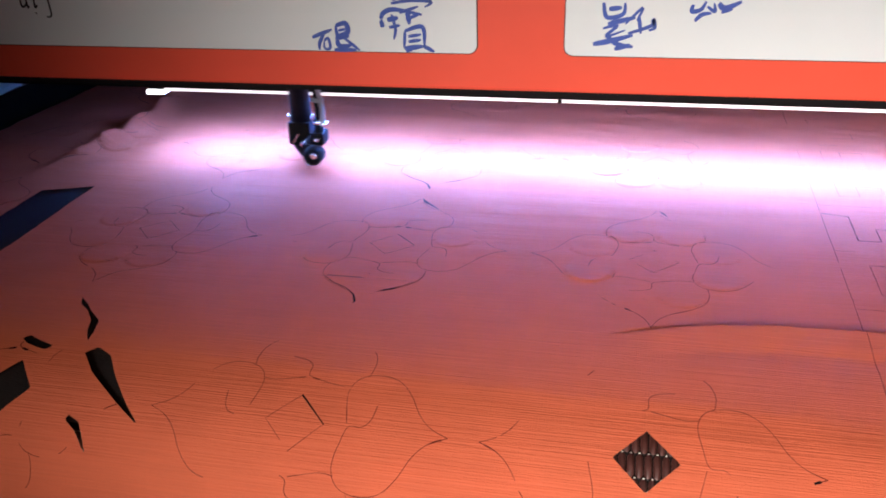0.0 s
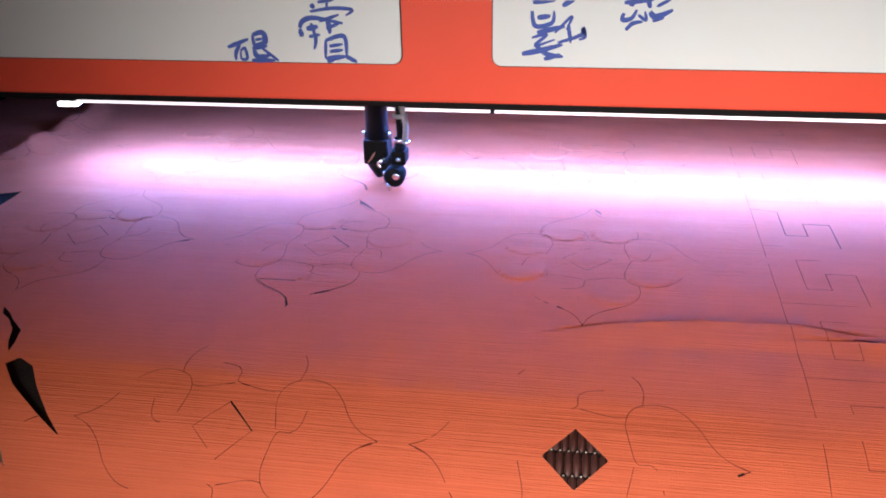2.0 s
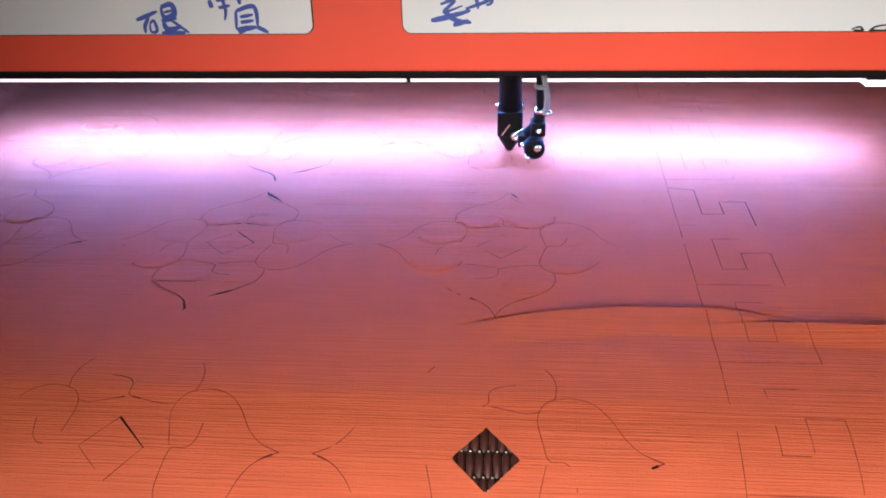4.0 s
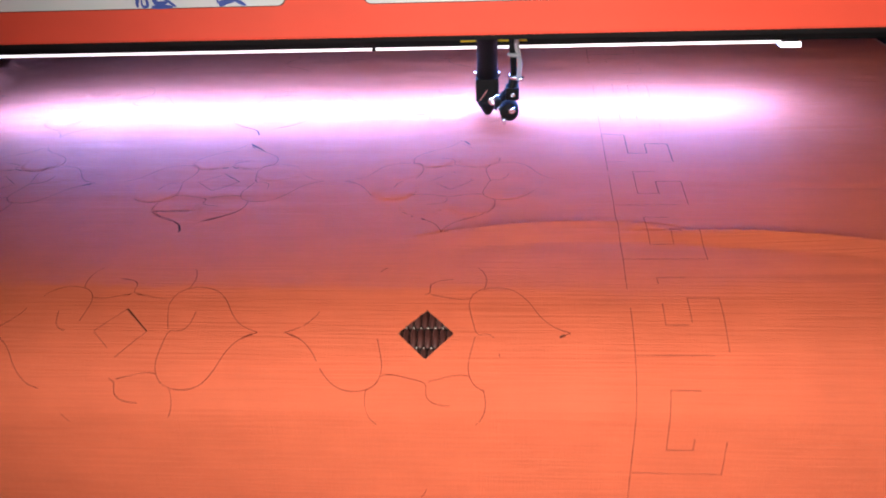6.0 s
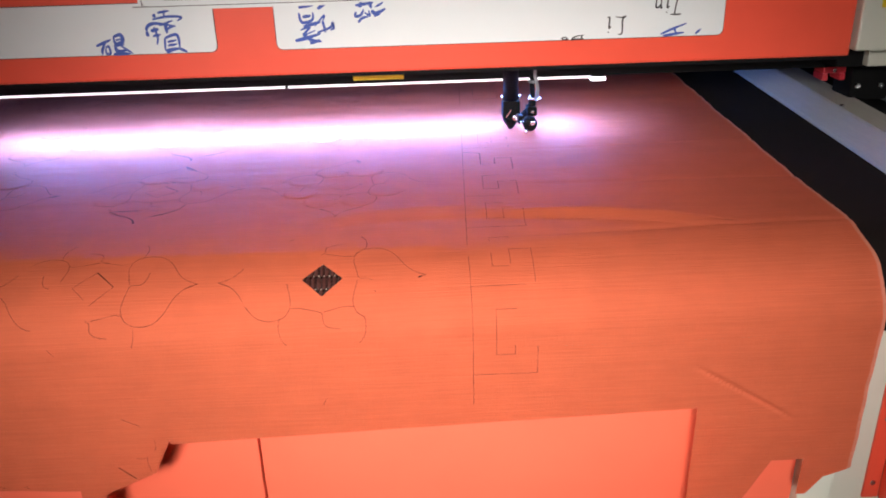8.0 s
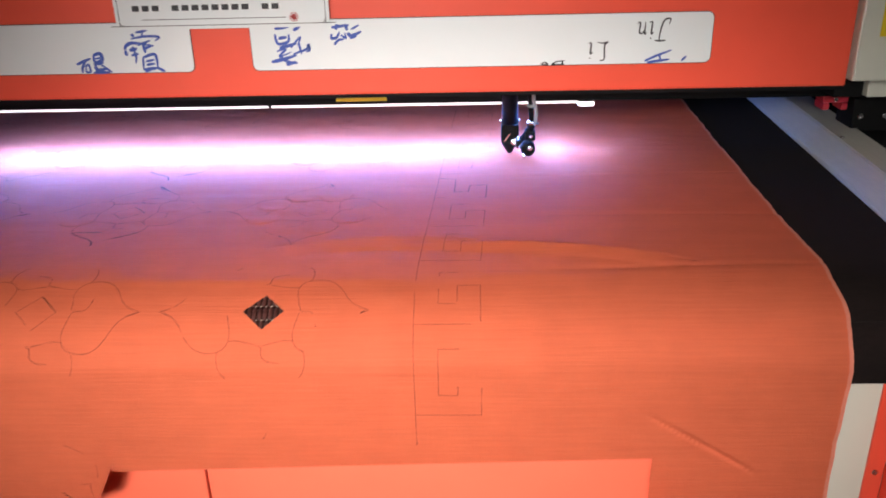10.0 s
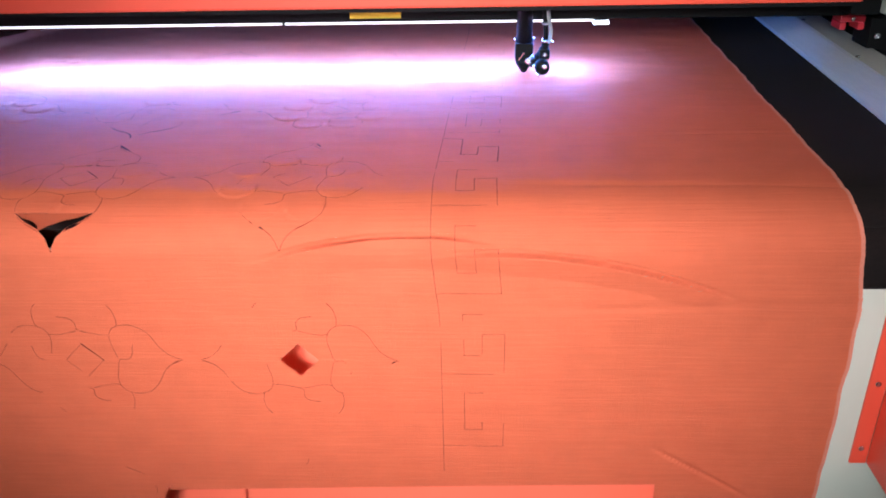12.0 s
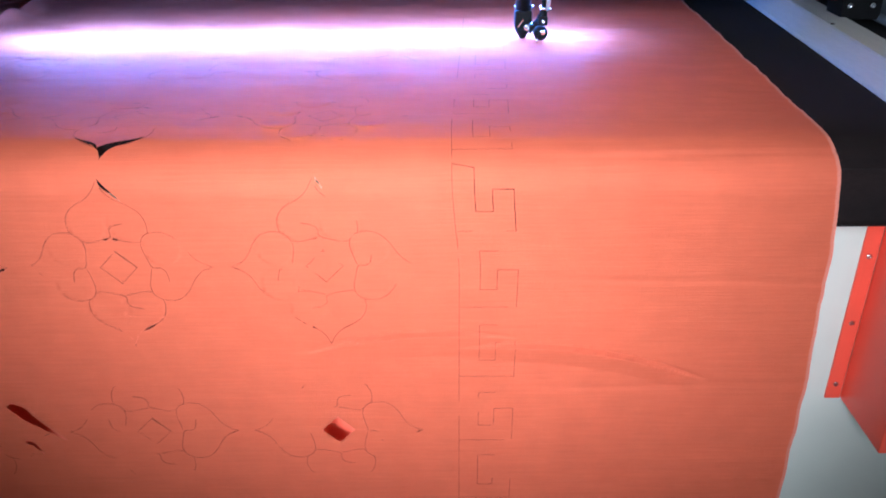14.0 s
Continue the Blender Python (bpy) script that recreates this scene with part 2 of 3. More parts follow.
def bend_table(start, length):
    rows = [(start, start, BED, 0.0)]
    for k in range(1, 401):
        a = math.pi / 2 * ((k - 0.5) / 400) ** 3
        p, y, z, _ = rows[-1]
        rows.append((p - length / 400, y - length / 400 * math.cos(a), z - length / 400 * math.sin(a), math.degrees(math.pi / 2 * (k / 400) ** 3)))
    return rows


# slack, as the cloth first lies, and drawn tight over the nose once it is fed
SLACK = bend_table(P_BEND, L_BEND)
REACH = (P_BEND - SLACK[-1][1]) / L_BEND
TIGHT = bend_table(-0.04, (-0.04 - SLACK[-1][1]) / REACH)


def along(table, p):
    """The y, z and tilt of cloth at p, its place along the web (y on the flat bed)."""
    first, last = table[0], table[-1]
    if p >= first[0]:
        return p, BED, 0.0
    if p > last[0]:
        f = (first[0] - p) / (first[0] - last[0]) * 400
        k = min(399, int(f))
        f -= k
        return tuple(table[k][n] + (table[k + 1][n] - table[k][n]) * f for n in (1, 2, 3))
    return last[1], last[2] + p - last[0], 90.0


def on_web(p, tight=0.0):
    y, z, tilt = (a + (b - a) * tight for a, b in zip(along(SLACK, p), along(TIGHT, p)))
    return pose(0, y, z, tilt)


def under_web(p, depth):
    """The y and z of a point so far under the cloth."""
    m = on_web(p) @ Vector((0, 0, -depth))
    return m.y, m.z


# ---- the cutting machine's bed ----
machine = thing("cutting_machine", "large cream and red laser cutting machine with a black conveyor bed", "machine")


def belt_surface():
    """Flat bed belt with a small nose at the front."""
    prof = [(1.5, BED - 0.005)] + [under_web(0.03 - 0.01 * k, 0.005) for k in range(21)] + [under_web(-0.177, 0.005)]
    prof += [(-0.156, 0.802), (-0.13, 0.780), (1.5, 0.780)]
    b = bmesh.new()
    ends = [[b.verts.new((x, y, z)) for y, z in prof] for x in (-1.07, 1.03)]
    for k in range(len(prof) - 1):
        b.faces.new((ends[0][k], ends[0][k + 1], ends[1][k + 1], ends[1][k]))
    for e in ends:
        b.faces.new(e)
    bmesh.ops.recalc_face_normals(b, faces=b.faces)
    return b


part("conveyor_belt", belt_surface(), BELT, machine, "black mesh conveyor belt")


def link_plate():
    """One long rounded link of the belt, its hollow back sunk between two raised sides."""
    b = bmesh.new()
    rings = []
    for x, z in ((-0.0030, -0.0016), (-0.0026, 0.0), (-0.0014, 0.0006), (0.0, 0.0008), (0.0014, 0.0006), (0.0026, 0.0), (0.0030, -0.0016)):
        k = 1 - (abs(x) / 0.0034) ** 2
        rings.append([b.verts.new((x, y * (0.55 + 0.45 * k), z - (0.0016 if abs(y) > 0.008 else 0))) for y in (-0.0103, -0.0075, 0.0, 0.0075, 0.0103)])
    for p, q in zip(rings, rings[1:]):
        for k in range(4):
            b.faces.new((p[k], q[k], q[k + 1], p[k + 1]))
    bmesh.ops.recalc_face_normals(b, faces=b.faces)
    return b


def shared_parts(name, bm, mat, parent, poses, label="", smooth=True):
    first = part(name, bm, mat, parent, label, smooth)
    first.matrix_basis = poses[0]
    for m in poses[1:]:
        ob = new(name, first.data)
        ob.parent, ob.matrix_basis = parent, m
        if label:
            tagged(ob, label)


rows = [(-0.118 - 0.0205 * r, 0.0034 * (r % 2)) for r in range(4)]
shared_parts("belt_link", link_plate(), LINK, machine, [on_web(p) @ pose(0.06 + 0.0068 * c + dx, 0, -0.0030) for p, dx in rows for c in range(16)])
shared_parts("link_pin", lathe([(0.0004, -0.0008), (0.0006, -0.0006), (0.0006, 0.0006), (0.0004, 0.0008)], 8, (0, 0, 0), pose(0, 0, 0, 0, 90, 0)), ALU, machine,
             [on_web(p - 0.01025) @ pose(0.0634 + 0.0068 * c + dx, 0, -0.0028) for p, dx in rows for c in range(15)], "bright pin end")


def under_bar(p, half, top, depth):
    b = box(-0.10, 0.78, -half, half, -depth, -top, 0.001)
    b.transform(on_web(p))
    return b


part("scraper_bar", under_bar(-0.1845, 0.006, 0.006, 0.010), WHITE, machine, "white edge bar under the cloth")
part("support_bar", under_bar(-0.1985, 0.007, 0.011, 0.016), ALU, machine, "grey aluminium support bar")

# apron, gap and front panels under the cloth
part("front_apron", box(-1.02, 0.80, -0.176, -0.130, 0.655, 0.768, 0.004), APRON, machine, "grey-green sheet steel apron, darkened for shade")
# black sheet put in for the shade inside the gap
part("gap_shade", box(-1.02, 0.80, -0.08, -0.05, 0.58, 0.78), BLACK, machine, "black sheet standing in for shade in the gap")
part("front_panel", box(-1.0, -0.0012, -0.142, -0.120, 0.06, 0.625, 0.003), RED_PANEL, machine, "red sheet steel door")
part("front_panel", box(0.0012, 0.7825, -0.142, -0.120, 0.06, 0.625, 0.003), RED_PANEL, machine, "red sheet steel door")
part("panel_screw", screw_head((0.049, -0.142, 0.409), 0.007, "-y", 0.003), CHROME, machine, "round steel screw", True)
part("front_column", box(0.80, 1.30, 0.0, 0.25, 0.0, 0.70, 0.004), CREAM, machine, "cream steel column")
part("front_column", box(0.7838, 0.835, -0.158, -0.001, 0.0, 0.70, 0.004), CREAM, machine, "cream steel edge")
part("front_column", box(-1.40, -1.02, 0.0, 0.25, 0.0, 0.70, 0.004), CREAM, machine, "cream steel column")
part("lower_body", box(-1.0, 0.79, -0.075, 1.4, 0.0, 0.578, 0.004), CREAM, machine, "cream machine body")


def nose_end(x0, x1):
    prof = [(0.4, BED - 0.006)] + [under_web(0.03 - 0.01 * k, 0.006) for k in range(30)]
    prof += [(-0.170, 0.725), (0.4, 0.725)]
    b = bmesh.new()
    ends = [[b.verts.new((x, y, z)) for y, z in prof] for x in (x0, x1)]
    n = len(prof)
    for k in range(n):
        b.faces.new((ends[0][k], ends[0][(k + 1) % n], ends[1][(k + 1) % n], ends[1][k]))
    for e in ends:
        b.faces.new(e)
    bmesh.ops.recalc_face_normals(b, faces=b.faces)
    return b


part("roller_end", nose_end(0.803, 1.10), BELT, machine, "black rounded roller end", True)
part("roller_end", nose_end(-1.2, -0.955), BELT, machine, "black rounded roller end", True)


SKEW = 0.055          # the side rail runs a little out of square with the gantry


def skewed(b):
    for v in b.verts:
        v.co.x += SKEW * v.co.y
    return b


def rail(sign, x_in):
    """Folded aluminium side rail: sloped inner face, flat top, dark guide groove."""
    prof = [(0.0, BED), (0.028, BED + 0.038), (0.083, BED + 0.040), (0.085, BED + 0.030), (0.085, 0.74), (0.0, 0.74)]
    b = bmesh.new()
    ends = [[b.verts.new((x_in + sign * x + (SKEW * y if sign > 0 else 0), y, z)) for x, z in prof] for y in (-0.02, 1.5)]
    n = len(prof)
    for k in range(n):
        b.faces.new((ends[0][k], ends[0][(k + 1) % n], ends[1][(k + 1) % n], ends[1][k]))
    for e in ends:
        b.faces.new(e)
    bmesh.ops.recalc_face_normals(b, faces=b.faces)
    bmesh.ops.bevel(b, geom=b.edges[:], offset=0.002, segments=2, affect="EDGES")
    return b


part("side_rail", rail(1, 0.978), ALU, machine, "grey aluminium side rail")
part("side_rail", rail(-1, -1.075), ALU, machine, "grey aluminium side rail")
part("guide_groove", skewed(box(1.06, 1.15, -0.02, 1.5, 0.74, 0.872, 0.003)), BLACK, machine, "black guide groove")
part("guide_rod", skewed(tube([(1.13, -0.02, 0.886), (1.13, 1.5, 0.886)], 0.009)), GREY, machine, "dark steel guide rod", True)
part("side_cover", skewed(box(1.16, 1.42, -0.02, 1.5, 0.60, 0.905, 0.006)), GREY, machine, "slate grey side cover")
for y in (0.05, 0.37, 0.69, 1.01):
    part("rail_screw", screw_head((1.012 + SKEW * y, y, BED + 0.0395), 0.0045, "z", 0.002), CHROME, machine, "small steel screw", True)
stk = part("warning_label", box(1.075, 1.125, 0.12, 0.26, 0.8725, 0.874), YELLOW, machine, "yellow label with a black mark")
part("label_bar", box(1.085, 1.112, 0.17, 0.186, 0.8745, 0.875), INK_BLACK, stk)

# red guard box bolted on the column
guard = part("guard_box", box(1.014, 1.32, -0.155, -0.003, 0.294, 0.664, 0.003), RED, machine, "red sheet steel guard box")
part("flange", box(0.986, 1.0135, -0.005, -0.0005, 0.294, 0.664, 0.001), RED, guard)
for z in (0.326, 0.457, 0.588):
    part("guard_screw", screw_head((1.0, -0.005, z), 0.005), CHROME, guard, "small steel screw", True)

# ---- the gantry: cover, beam and light bar, built round its parked place ----
gantry = thing("gantry", "red gantry cover with white boards above a glowing light bar", "gantry")
FY = 0.32
part("cover", box(-1.02, 1.0, FY, 0.62, 0.9925, 1.34, 0.004), RED, gantry, "red powder-coated sheet cover")
part("beam", box(-1.15, 1.05, 0.44, 0.60, 0.947, 0.9922, 0.002), BLACK, gantry, "black steel beam")
part("under_sheet", box(-1.015, 0.99, FY + 0.009, 0.438, 0.985, 0.9922), BLACK, gantry, "black underside")
end = part("end_box", box(1.004, 1.24, FY - 0.012, 0.62, 1.002, 1.34, 0.004), CREAM, gantry, "cream end box")
part("yellow_label", box(1.036, 1.10, FY - 0.0145, FY - 0.0125, 1.075, 1.16), YELLOW, end, "yellow label with black bars")
for k in range(3):
    part("label_bar", box(1.043, 1.09, FY - 0.016, FY - 0.0148, 1.084 + k * 0.02, 1.09 + k * 0.02), INK_BLACK, end)
part("end_block", box(1.0, 1.05, 0.36, 0.436, 0.964, 1.0, 0.003), BLACK, gantry, "black rubber-edged carriage block")
part("end_skirt", box(1.0525, 1.24, FY + 0.03, 0.62, 0.966, 1.0015, 0.002), CREAM, end)
clip = part("carriage_clip", join(join(box(1.022, 1.067, 0.445, 0.485, 0.934, 0.9466, 0.003), box(1.022, 1.034, 0.445, 0.485, 0.920, 0.9338, 0.003)),
                                  box(1.055, 1.067, 0.445, 0.485, 0.920, 0.9338, 0.003)), CLIP_RED, gantry, "red plastic clip with an arched foot")
part("clip_screw", screw_head((1.044, 0.4445, 0.940), 0.004), CHROME, clip, "small steel screw", True)
part("rail_block", box(1.072, 1.150, 0.430, 0.50, 0.884, 0.9450, 0.004), BLACK, gantry, "black sliding block")
for x in (1.086, 1.130):
    part("block_bolt", screw_head((x, 0.4295, 0.912), 0.006, "-y", 0.004), CHROME, gantry, "bright steel bolt", True)
part("end_box", box(-1.26, -1.022, FY - 0.012, 0.62, 1.002, 1.34, 0.004), CREAM, gantry, "cream end box")
part("tape", box(0.126, 0.22, 0.4372, 0.4392, 0.954, 0.976), YELLOW, gantry, "yellow sticker")

bar = part("light_bar", box(-0.6, 0.6, 0.444, 0.466, 0.9435, 0.9465, 0.001), BLACK, gantry, "thin black lamp holder")
part("lamp_strip", box(-0.574, -0.002, 0.446, 0.464, 0.9427, 0.9432, 0.0002), LED, bar, "glowing white lamp strip")
part("lamp_strip", box(0.002, 0.574, 0.446, 0.464, 0.9427, 0.9432, 0.0002), LED, bar, "glowing white lamp strip")
for x0, x1 in ((-0.574, -0.0015), (0.0015, 0.574)):
    part("diffuser", box(x0, x1, 0.4424, 0.4436, 0.9427, 0.9466, 0.0003), LED_FRONT, bar, "milky front of the lamp strip")
part("strip_joint", box(-0.0030, 0.0030, 0.4412, 0.4423, 0.9422, 0.9468, 0.0003), BLACK, bar, "small dark joint clip")
for x0, x1 in ((-0.603, -0.575), (0.575, 0.603)):
    part("end_cap", box(x0, x1, 0.441, 0.464, 0.9365, 0.9432, 0.002), LED_DIM, bar, "white plastic end cap")


def board(x0, x1, z0, z1):
    part("board_rim", rounded_plate(x0 - 0.0012, x1 + 0.0012, z0 - 0.0012, z1 + 0.0012, FY - 0.0012, 0.0011, 0.011), INK_BLACK, gantry)
    return part("white_board", rounded_plate(x0, x1, z0, z1, FY - 0.0024, 0.0012, 0.010), WHITE, gantry, "white printed board")


left_board = board(-0.86, -0.09, 1.037, 1.119)
right_board = board(0.011, 0.771, 1.037, 1.118)
INK_Y = FY - 0.0030


def marks(parent, x0, kx, z0, kz, strokes, width=0.0060):
    """Brushed ink strokes on a board: each a run of (across, down) steps from x0, z0."""
    rng = random.Random(len(strokes))
    for k, s in enumerate(strokes):
        pts = [(x0 + kx * x, min(1.1165, max(1.0385, z0 - kz * y))) for x, y in s]
        part("brush_stroke", stroke(pts, width * rng.uniform(0.5, 1.05), INK_Y - 0.00005 * k), INK_BLUE, parent)


marks(left_board, -0.289, 0.0004, 1.069, 0.000375,
      [[(-2, 43), (30, 30), (62, 17)], [(35, 33), (20, 60), (18, 90)], [(35, 53), (48, 45), (52, 75), (35, 77), (35, 53)],
       [(75, 5), (105, -3), (110, 25), (80, 35), (75, 5)], [(82, 20), (105, 15)], [(70, 45), (115, 37)],
       [(75, 50), (85, 70), (120, 65)], [(95, 40), (125, 65), (145, 83)], [(65, 85), (135, 80)]])
marks(left_board, -0.203, 0.00038, 1.096, 0.000375,
      [[(35, 7), (100, -3), (160, 1), (140, 17)], [(0, 55), (10, 35), (45, 25), (130, 40)], [(5, 80), (0, 57)], [(20, 57), (55, 50)],
       [(35, 40), (45, 85), (38, 117)], [(25, 80), (60, 73)], [(60, 35), (120, 15)], [(80, 55), (125, 37)], [(85, 25), (90, 70)],
       [(75, 90), (70, 145)], [(75, 90), (130, 77), (135, 135)], [(85, 107), (125, 100)], [(85, 123), (125, 117)]])
marks(left_board, -0.203, 0.00038, 1.096, 0.000375, [[(72, 145), (130, 137)], [(100, 140), (75, 157)], [(130, 135), (165, 161)], [(60, -20), (110, -28)],
                                                   [(90, -40), (85, 0)], [(40, -15), (48, -2)]])
marks(right_board, 0.046, 0.000344, 1.098, 0.00035,
      [[(18, 5), (30, 50), (80, 40), (85, 5)], [(35, 25), (75, 20)], [(35, 70), (120, 50)], [(20, 85), (65, 75), (30, 110), (90, 90)],
       [(90, 70), (140, 20), (125, 60)], [(100, 100), (170, 75), (175, 55), (182, 80), (165, 90)], [(130, 45), (140, 100)],
       [(-10, 135), (40, 125), (115, 105)], [(35, 110), (70, 135), (118, 142)], [(60, 150), (110, 135)], [(20, -20), (90, -28)], [(110, -10), (150, -35)]])
marks(right_board, 0.147, 0.00033, 1.100, 0.00035,
      [[(0, 15), (-2, 35), (25, 30), (40, 5)], [(10, 65), (30, 45), (60, 40)], [(45, 20), (70, 35), (65, 10)], [(80, 10), (100, 25), (150, 5)],
       [(90, 38), (125, 28)], [(0, -15), (90, -25)], [(20, -5), (30, -30)], [(100, -5), (140, -25)], [(70, -30), (80, 0)]])
marks(right_board, 0.664, 0.001, 1.058, 0.001, [[(0, 17), (18, 9), (43, 0)], [(22, 6), (27, 17)], [(4, 20), (40, 15)], [(60, 18), (68, 10)]], 0.006)


def turned_word(parent, cx, cz, size, letters):
    """Thin script strokes that stand upside down on the board."""
    made = bmesh.new()
    for dx, strokes in letters:
        for st in strokes:
            pts = [(cx - size * (x + dx), cz - size * z) for x, z in st]
            stroke([(x, max(z, 1.0375)) for x, z in pts], 0.0026, INK_Y, bm=made)
    return part("script_mark", made, INK_BLACK, parent, "thin black script strokes")


LETTER_J = [[(-.1, .5), (.15, .52), (.4, .5)], [(.2, .5), (.15, .0), (.0, -.4), (-.25, -.45), (-.2, -.2)]]
LETTER_I = [[(-.08, .12), (.02, .18), (.0, -.3), (.12, -.3)], [(.02, .38), (.05, .42)]]
LETTER_N = [[(-.15, .15), (-.08, .18), (-.1, -.32)], [(-.1, .0), (.05, .18), (.16, .1), (.14, -.3), (.26, -.28)]]
LETTER_L = [[(.2, .52), (.0, .45), (.0, -.2), (-.15, -.35), (.1, -.3), (.35, -.35)]]
LETTER_D = [[(-.2, .5), (-.2, -.35)], [(-.3, .5), (.1, .5), (.3, .1), (.1, -.3), (-.3, -.35)]]
LETTER_E = [[(-.15, .0), (.1, .05), (.0, .2), (-.18, .0), (-.05, -.28), (.18, -.2)]]
turned_word(right_board, 0.676, 1.092, 0.036, [(-.45, LETTER_J), (.1, LETTER_I), (.5, LETTER_N)])
turned_word(right_board, 0.585, 1.061, 0.034, [(-.35, LETTER_L), (.3, LETTER_I)])
turned_word(right_board, 0.508, 1.032, 0.034, [(-.4, LETTER_D), (.3, LETTER_E)])
turned_word(left_board, -0.652, 1.092, 0.036, [(-.45, LETTER_L), (.1, LETTER_I), (.5, LETTER_N)])
turned_word(left_board, -0.735, 1.061, 0.034, [(-.35, LETTER_L), (.3, LETTER_I)])

# plaque across the tops of both boards
plaque = part("plaque", rounded_plate(-0.208, 0.146, 1.108, 1.24, FY - 0.0075, 0.0035, 0.012), WHITE, gantry, "white plaque with a black outline")
b = bmesh.new()
pts = []
for cx, cz, a0 in ((0.131, 1.225, 0), (-0.193, 1.225, 90), (-0.193, 1.123, 180), (0.131, 1.123, 270)):
    pts += [(cx + 0.009 * math.cos(radians(a0 + 15 * k)), cz + 0.009 * math.sin(radians(a0 + 15 * k))) for k in range(7)]
stroke(pts + pts[:1], 0.0011, FY - 0.0079, False, b)
part("outline", b, INK_BLACK, plaque)
part("rule_line", box(-0.165, 0.075, FY - 0.0080, FY - 0.0076, 1.1235, 1.1245), INK_BLACK, plaque)
b = bmesh.new()
for k in range(8):
    a = math.pi * k / 8
    stroke([(0.088 - 0.008 * math.cos(a), 1.124 - 0.008 * math.sin(a)), (0.088 + 0.008 * math.cos(a), 1.124 + 0.008 * math.sin(a))], 0.0012, FY - 0.0080, False, b)
part("star_mark", b, INK_RED, plaque, "small red star")
for k in range(15):
    if k in (3, 12):
        continue
    part("print_bar", box(-0.178 + k * 0.0165, -0.178 + k * 0.0165 + 0.0115, FY - 0.0080, FY - 0.0076, 1.1375, 1.1465), INK_BLACK, plaque)

# ---- laser head, built at its parked place with the gantry parked ----
head = thing("laser_head", "black laser cutting head with bright screws and a thin hose", "laser head")
part("lens_tube", lathe([(0.0150, 0.905), (0.0150, 1.10)], 24, (0.448, 0.44, 0)), ANOD, head, "black anodised lens tube", True)
part("collar", box(0.4315, 0.4645, 0.424, 0.456, 0.874, 0.907, 0.002), ANOD, head, "black square collar")
part("nozzle_cone", lathe([(0.0035, 0.850), (0.006, 0.853), (0.0145, 0.867), (0.0165, 0.876)], 20, (0.448, 0.44, 0)), ANOD, head, "black nozzle cone", True)
for x in (0.4315, 0.4645):
    part("thumb_screw", lathe([(0.0022, 0), (0.0026, 0.001), (0.0026, 0.007), (0.0020, 0.008)], 10, (x, 0.436, 0.908)), CHROME, head, "bright thumb screw", True)
part("side_screw", screw_head((0.461, 0.4235, 0.881), 0.0052, "-y", 0.004), CHROME, head, "bright screw", True)
score = box(-0.0007, 0.0007, -0.0003, 0.0003, -0.009, 0.009)
score.transform(pose(0.4425, 0.4235, 0.884, 0, 35, 0))
part("score_line", score, CHROME, head, "bright slanting scratch")
part("front_screw", screw_head((0.4555, 0.4235, 0.8765), 0.0068, "-y", 0.004), CHROME, head, "bright screw", True)
part("cross_block", box(0.474, 0.493, 0.398, 0.424, 0.884, 0.902, 0.003), ANOD, head, "black clamp block")
part("block_screw", screw_head((0.484, 0.3975, 0.893), 0.0035, "-y", 0.003), CHROME, head, "bright screw", True)
arm = part("marker_arm", box(0.458, 0.478, 0.402, 0.430, 0.868, 0.884, 0.003), ANOD, head, "black slanted bracket")
part("arm_screw", screw_head((0.466, 0.4015, 0.872), 0.0045, "-y", 0.003), CHROME, arm, "bright screw", True)
knob = part("round_knob", lathe([(0.0105, -0.012), (0.0135, -0.009), (0.0135, 0.009), (0.0105, 0.012)], 22, (0.479, 0.396, 0.872), pose(0, 0, 0, 90, 0, 0)), ANOD, head, "black round knob", True)
part("knob_screw", lathe([(0.0045, 0), (0.005, 0.002), (0.0035, 0.004), (0.002, 0.0035)], 14, (0.4825, 0.384, 0.875), pose(0, 0, 0, 90, 0, 0)), CHROME, knob, "bright socket screw", True)
part("nozzle_pin", lathe([(0.0012, 0.853), (0.003, 0.857), (0.004, 0.863)], 12, (0.472, 0.388, 0)), CHROME, head, "bright tip", True)
part("elbow", tube([(0.470, 0.41, 0.884), (0.478, 0.408, 0.893), (0.484, 0.408, 0.904), (0.486, 0.41, 0.914)], 0.0075, 12), ANOD, head, "black elbow joint", True)
part("hose_clip", lathe([(0.0075, 0), (0.009, 0.002), (0.009, 0.005), (0.0075, 0.007)], 14, (0.486, 0.41, 0.912)), CHROME, head, "bright hose clip", True)
part("clip_screw", lathe([(0.003, 0), (0.0045, 0.001), (0.0045, 0.006)], 10, (0.495, 0.404, 0.911)), CHROME, head, "bright screw", True)
part("air_rod", tube([(0.486, 0.41, 0.914), (0.484, 0.412, 0.95), (0.479, 0.415, 1.02), (0.477, 0.415, 1.08)], 0.0048, 12), ANOD, head, "dark air rod", True)
part("hose", tube([(0.492, 0.404, 0.912), (0.494, 0.405, 0.935), (0.489, 0.408, 0.96), (0.488, 0.408, 1.0), (0.490, 0.41, 1.08)], 0.0035, 10), HOSE, head, "thin clear grey hose", True)
part("cable_tie", lathe([(0.0085, 0), (0.0095, 0.001), (0.0095, 0.003), (0.0085, 0.004)], 12, (0.486, 0.41, 0.945)), HOSE, head, "pale cable tie", True)

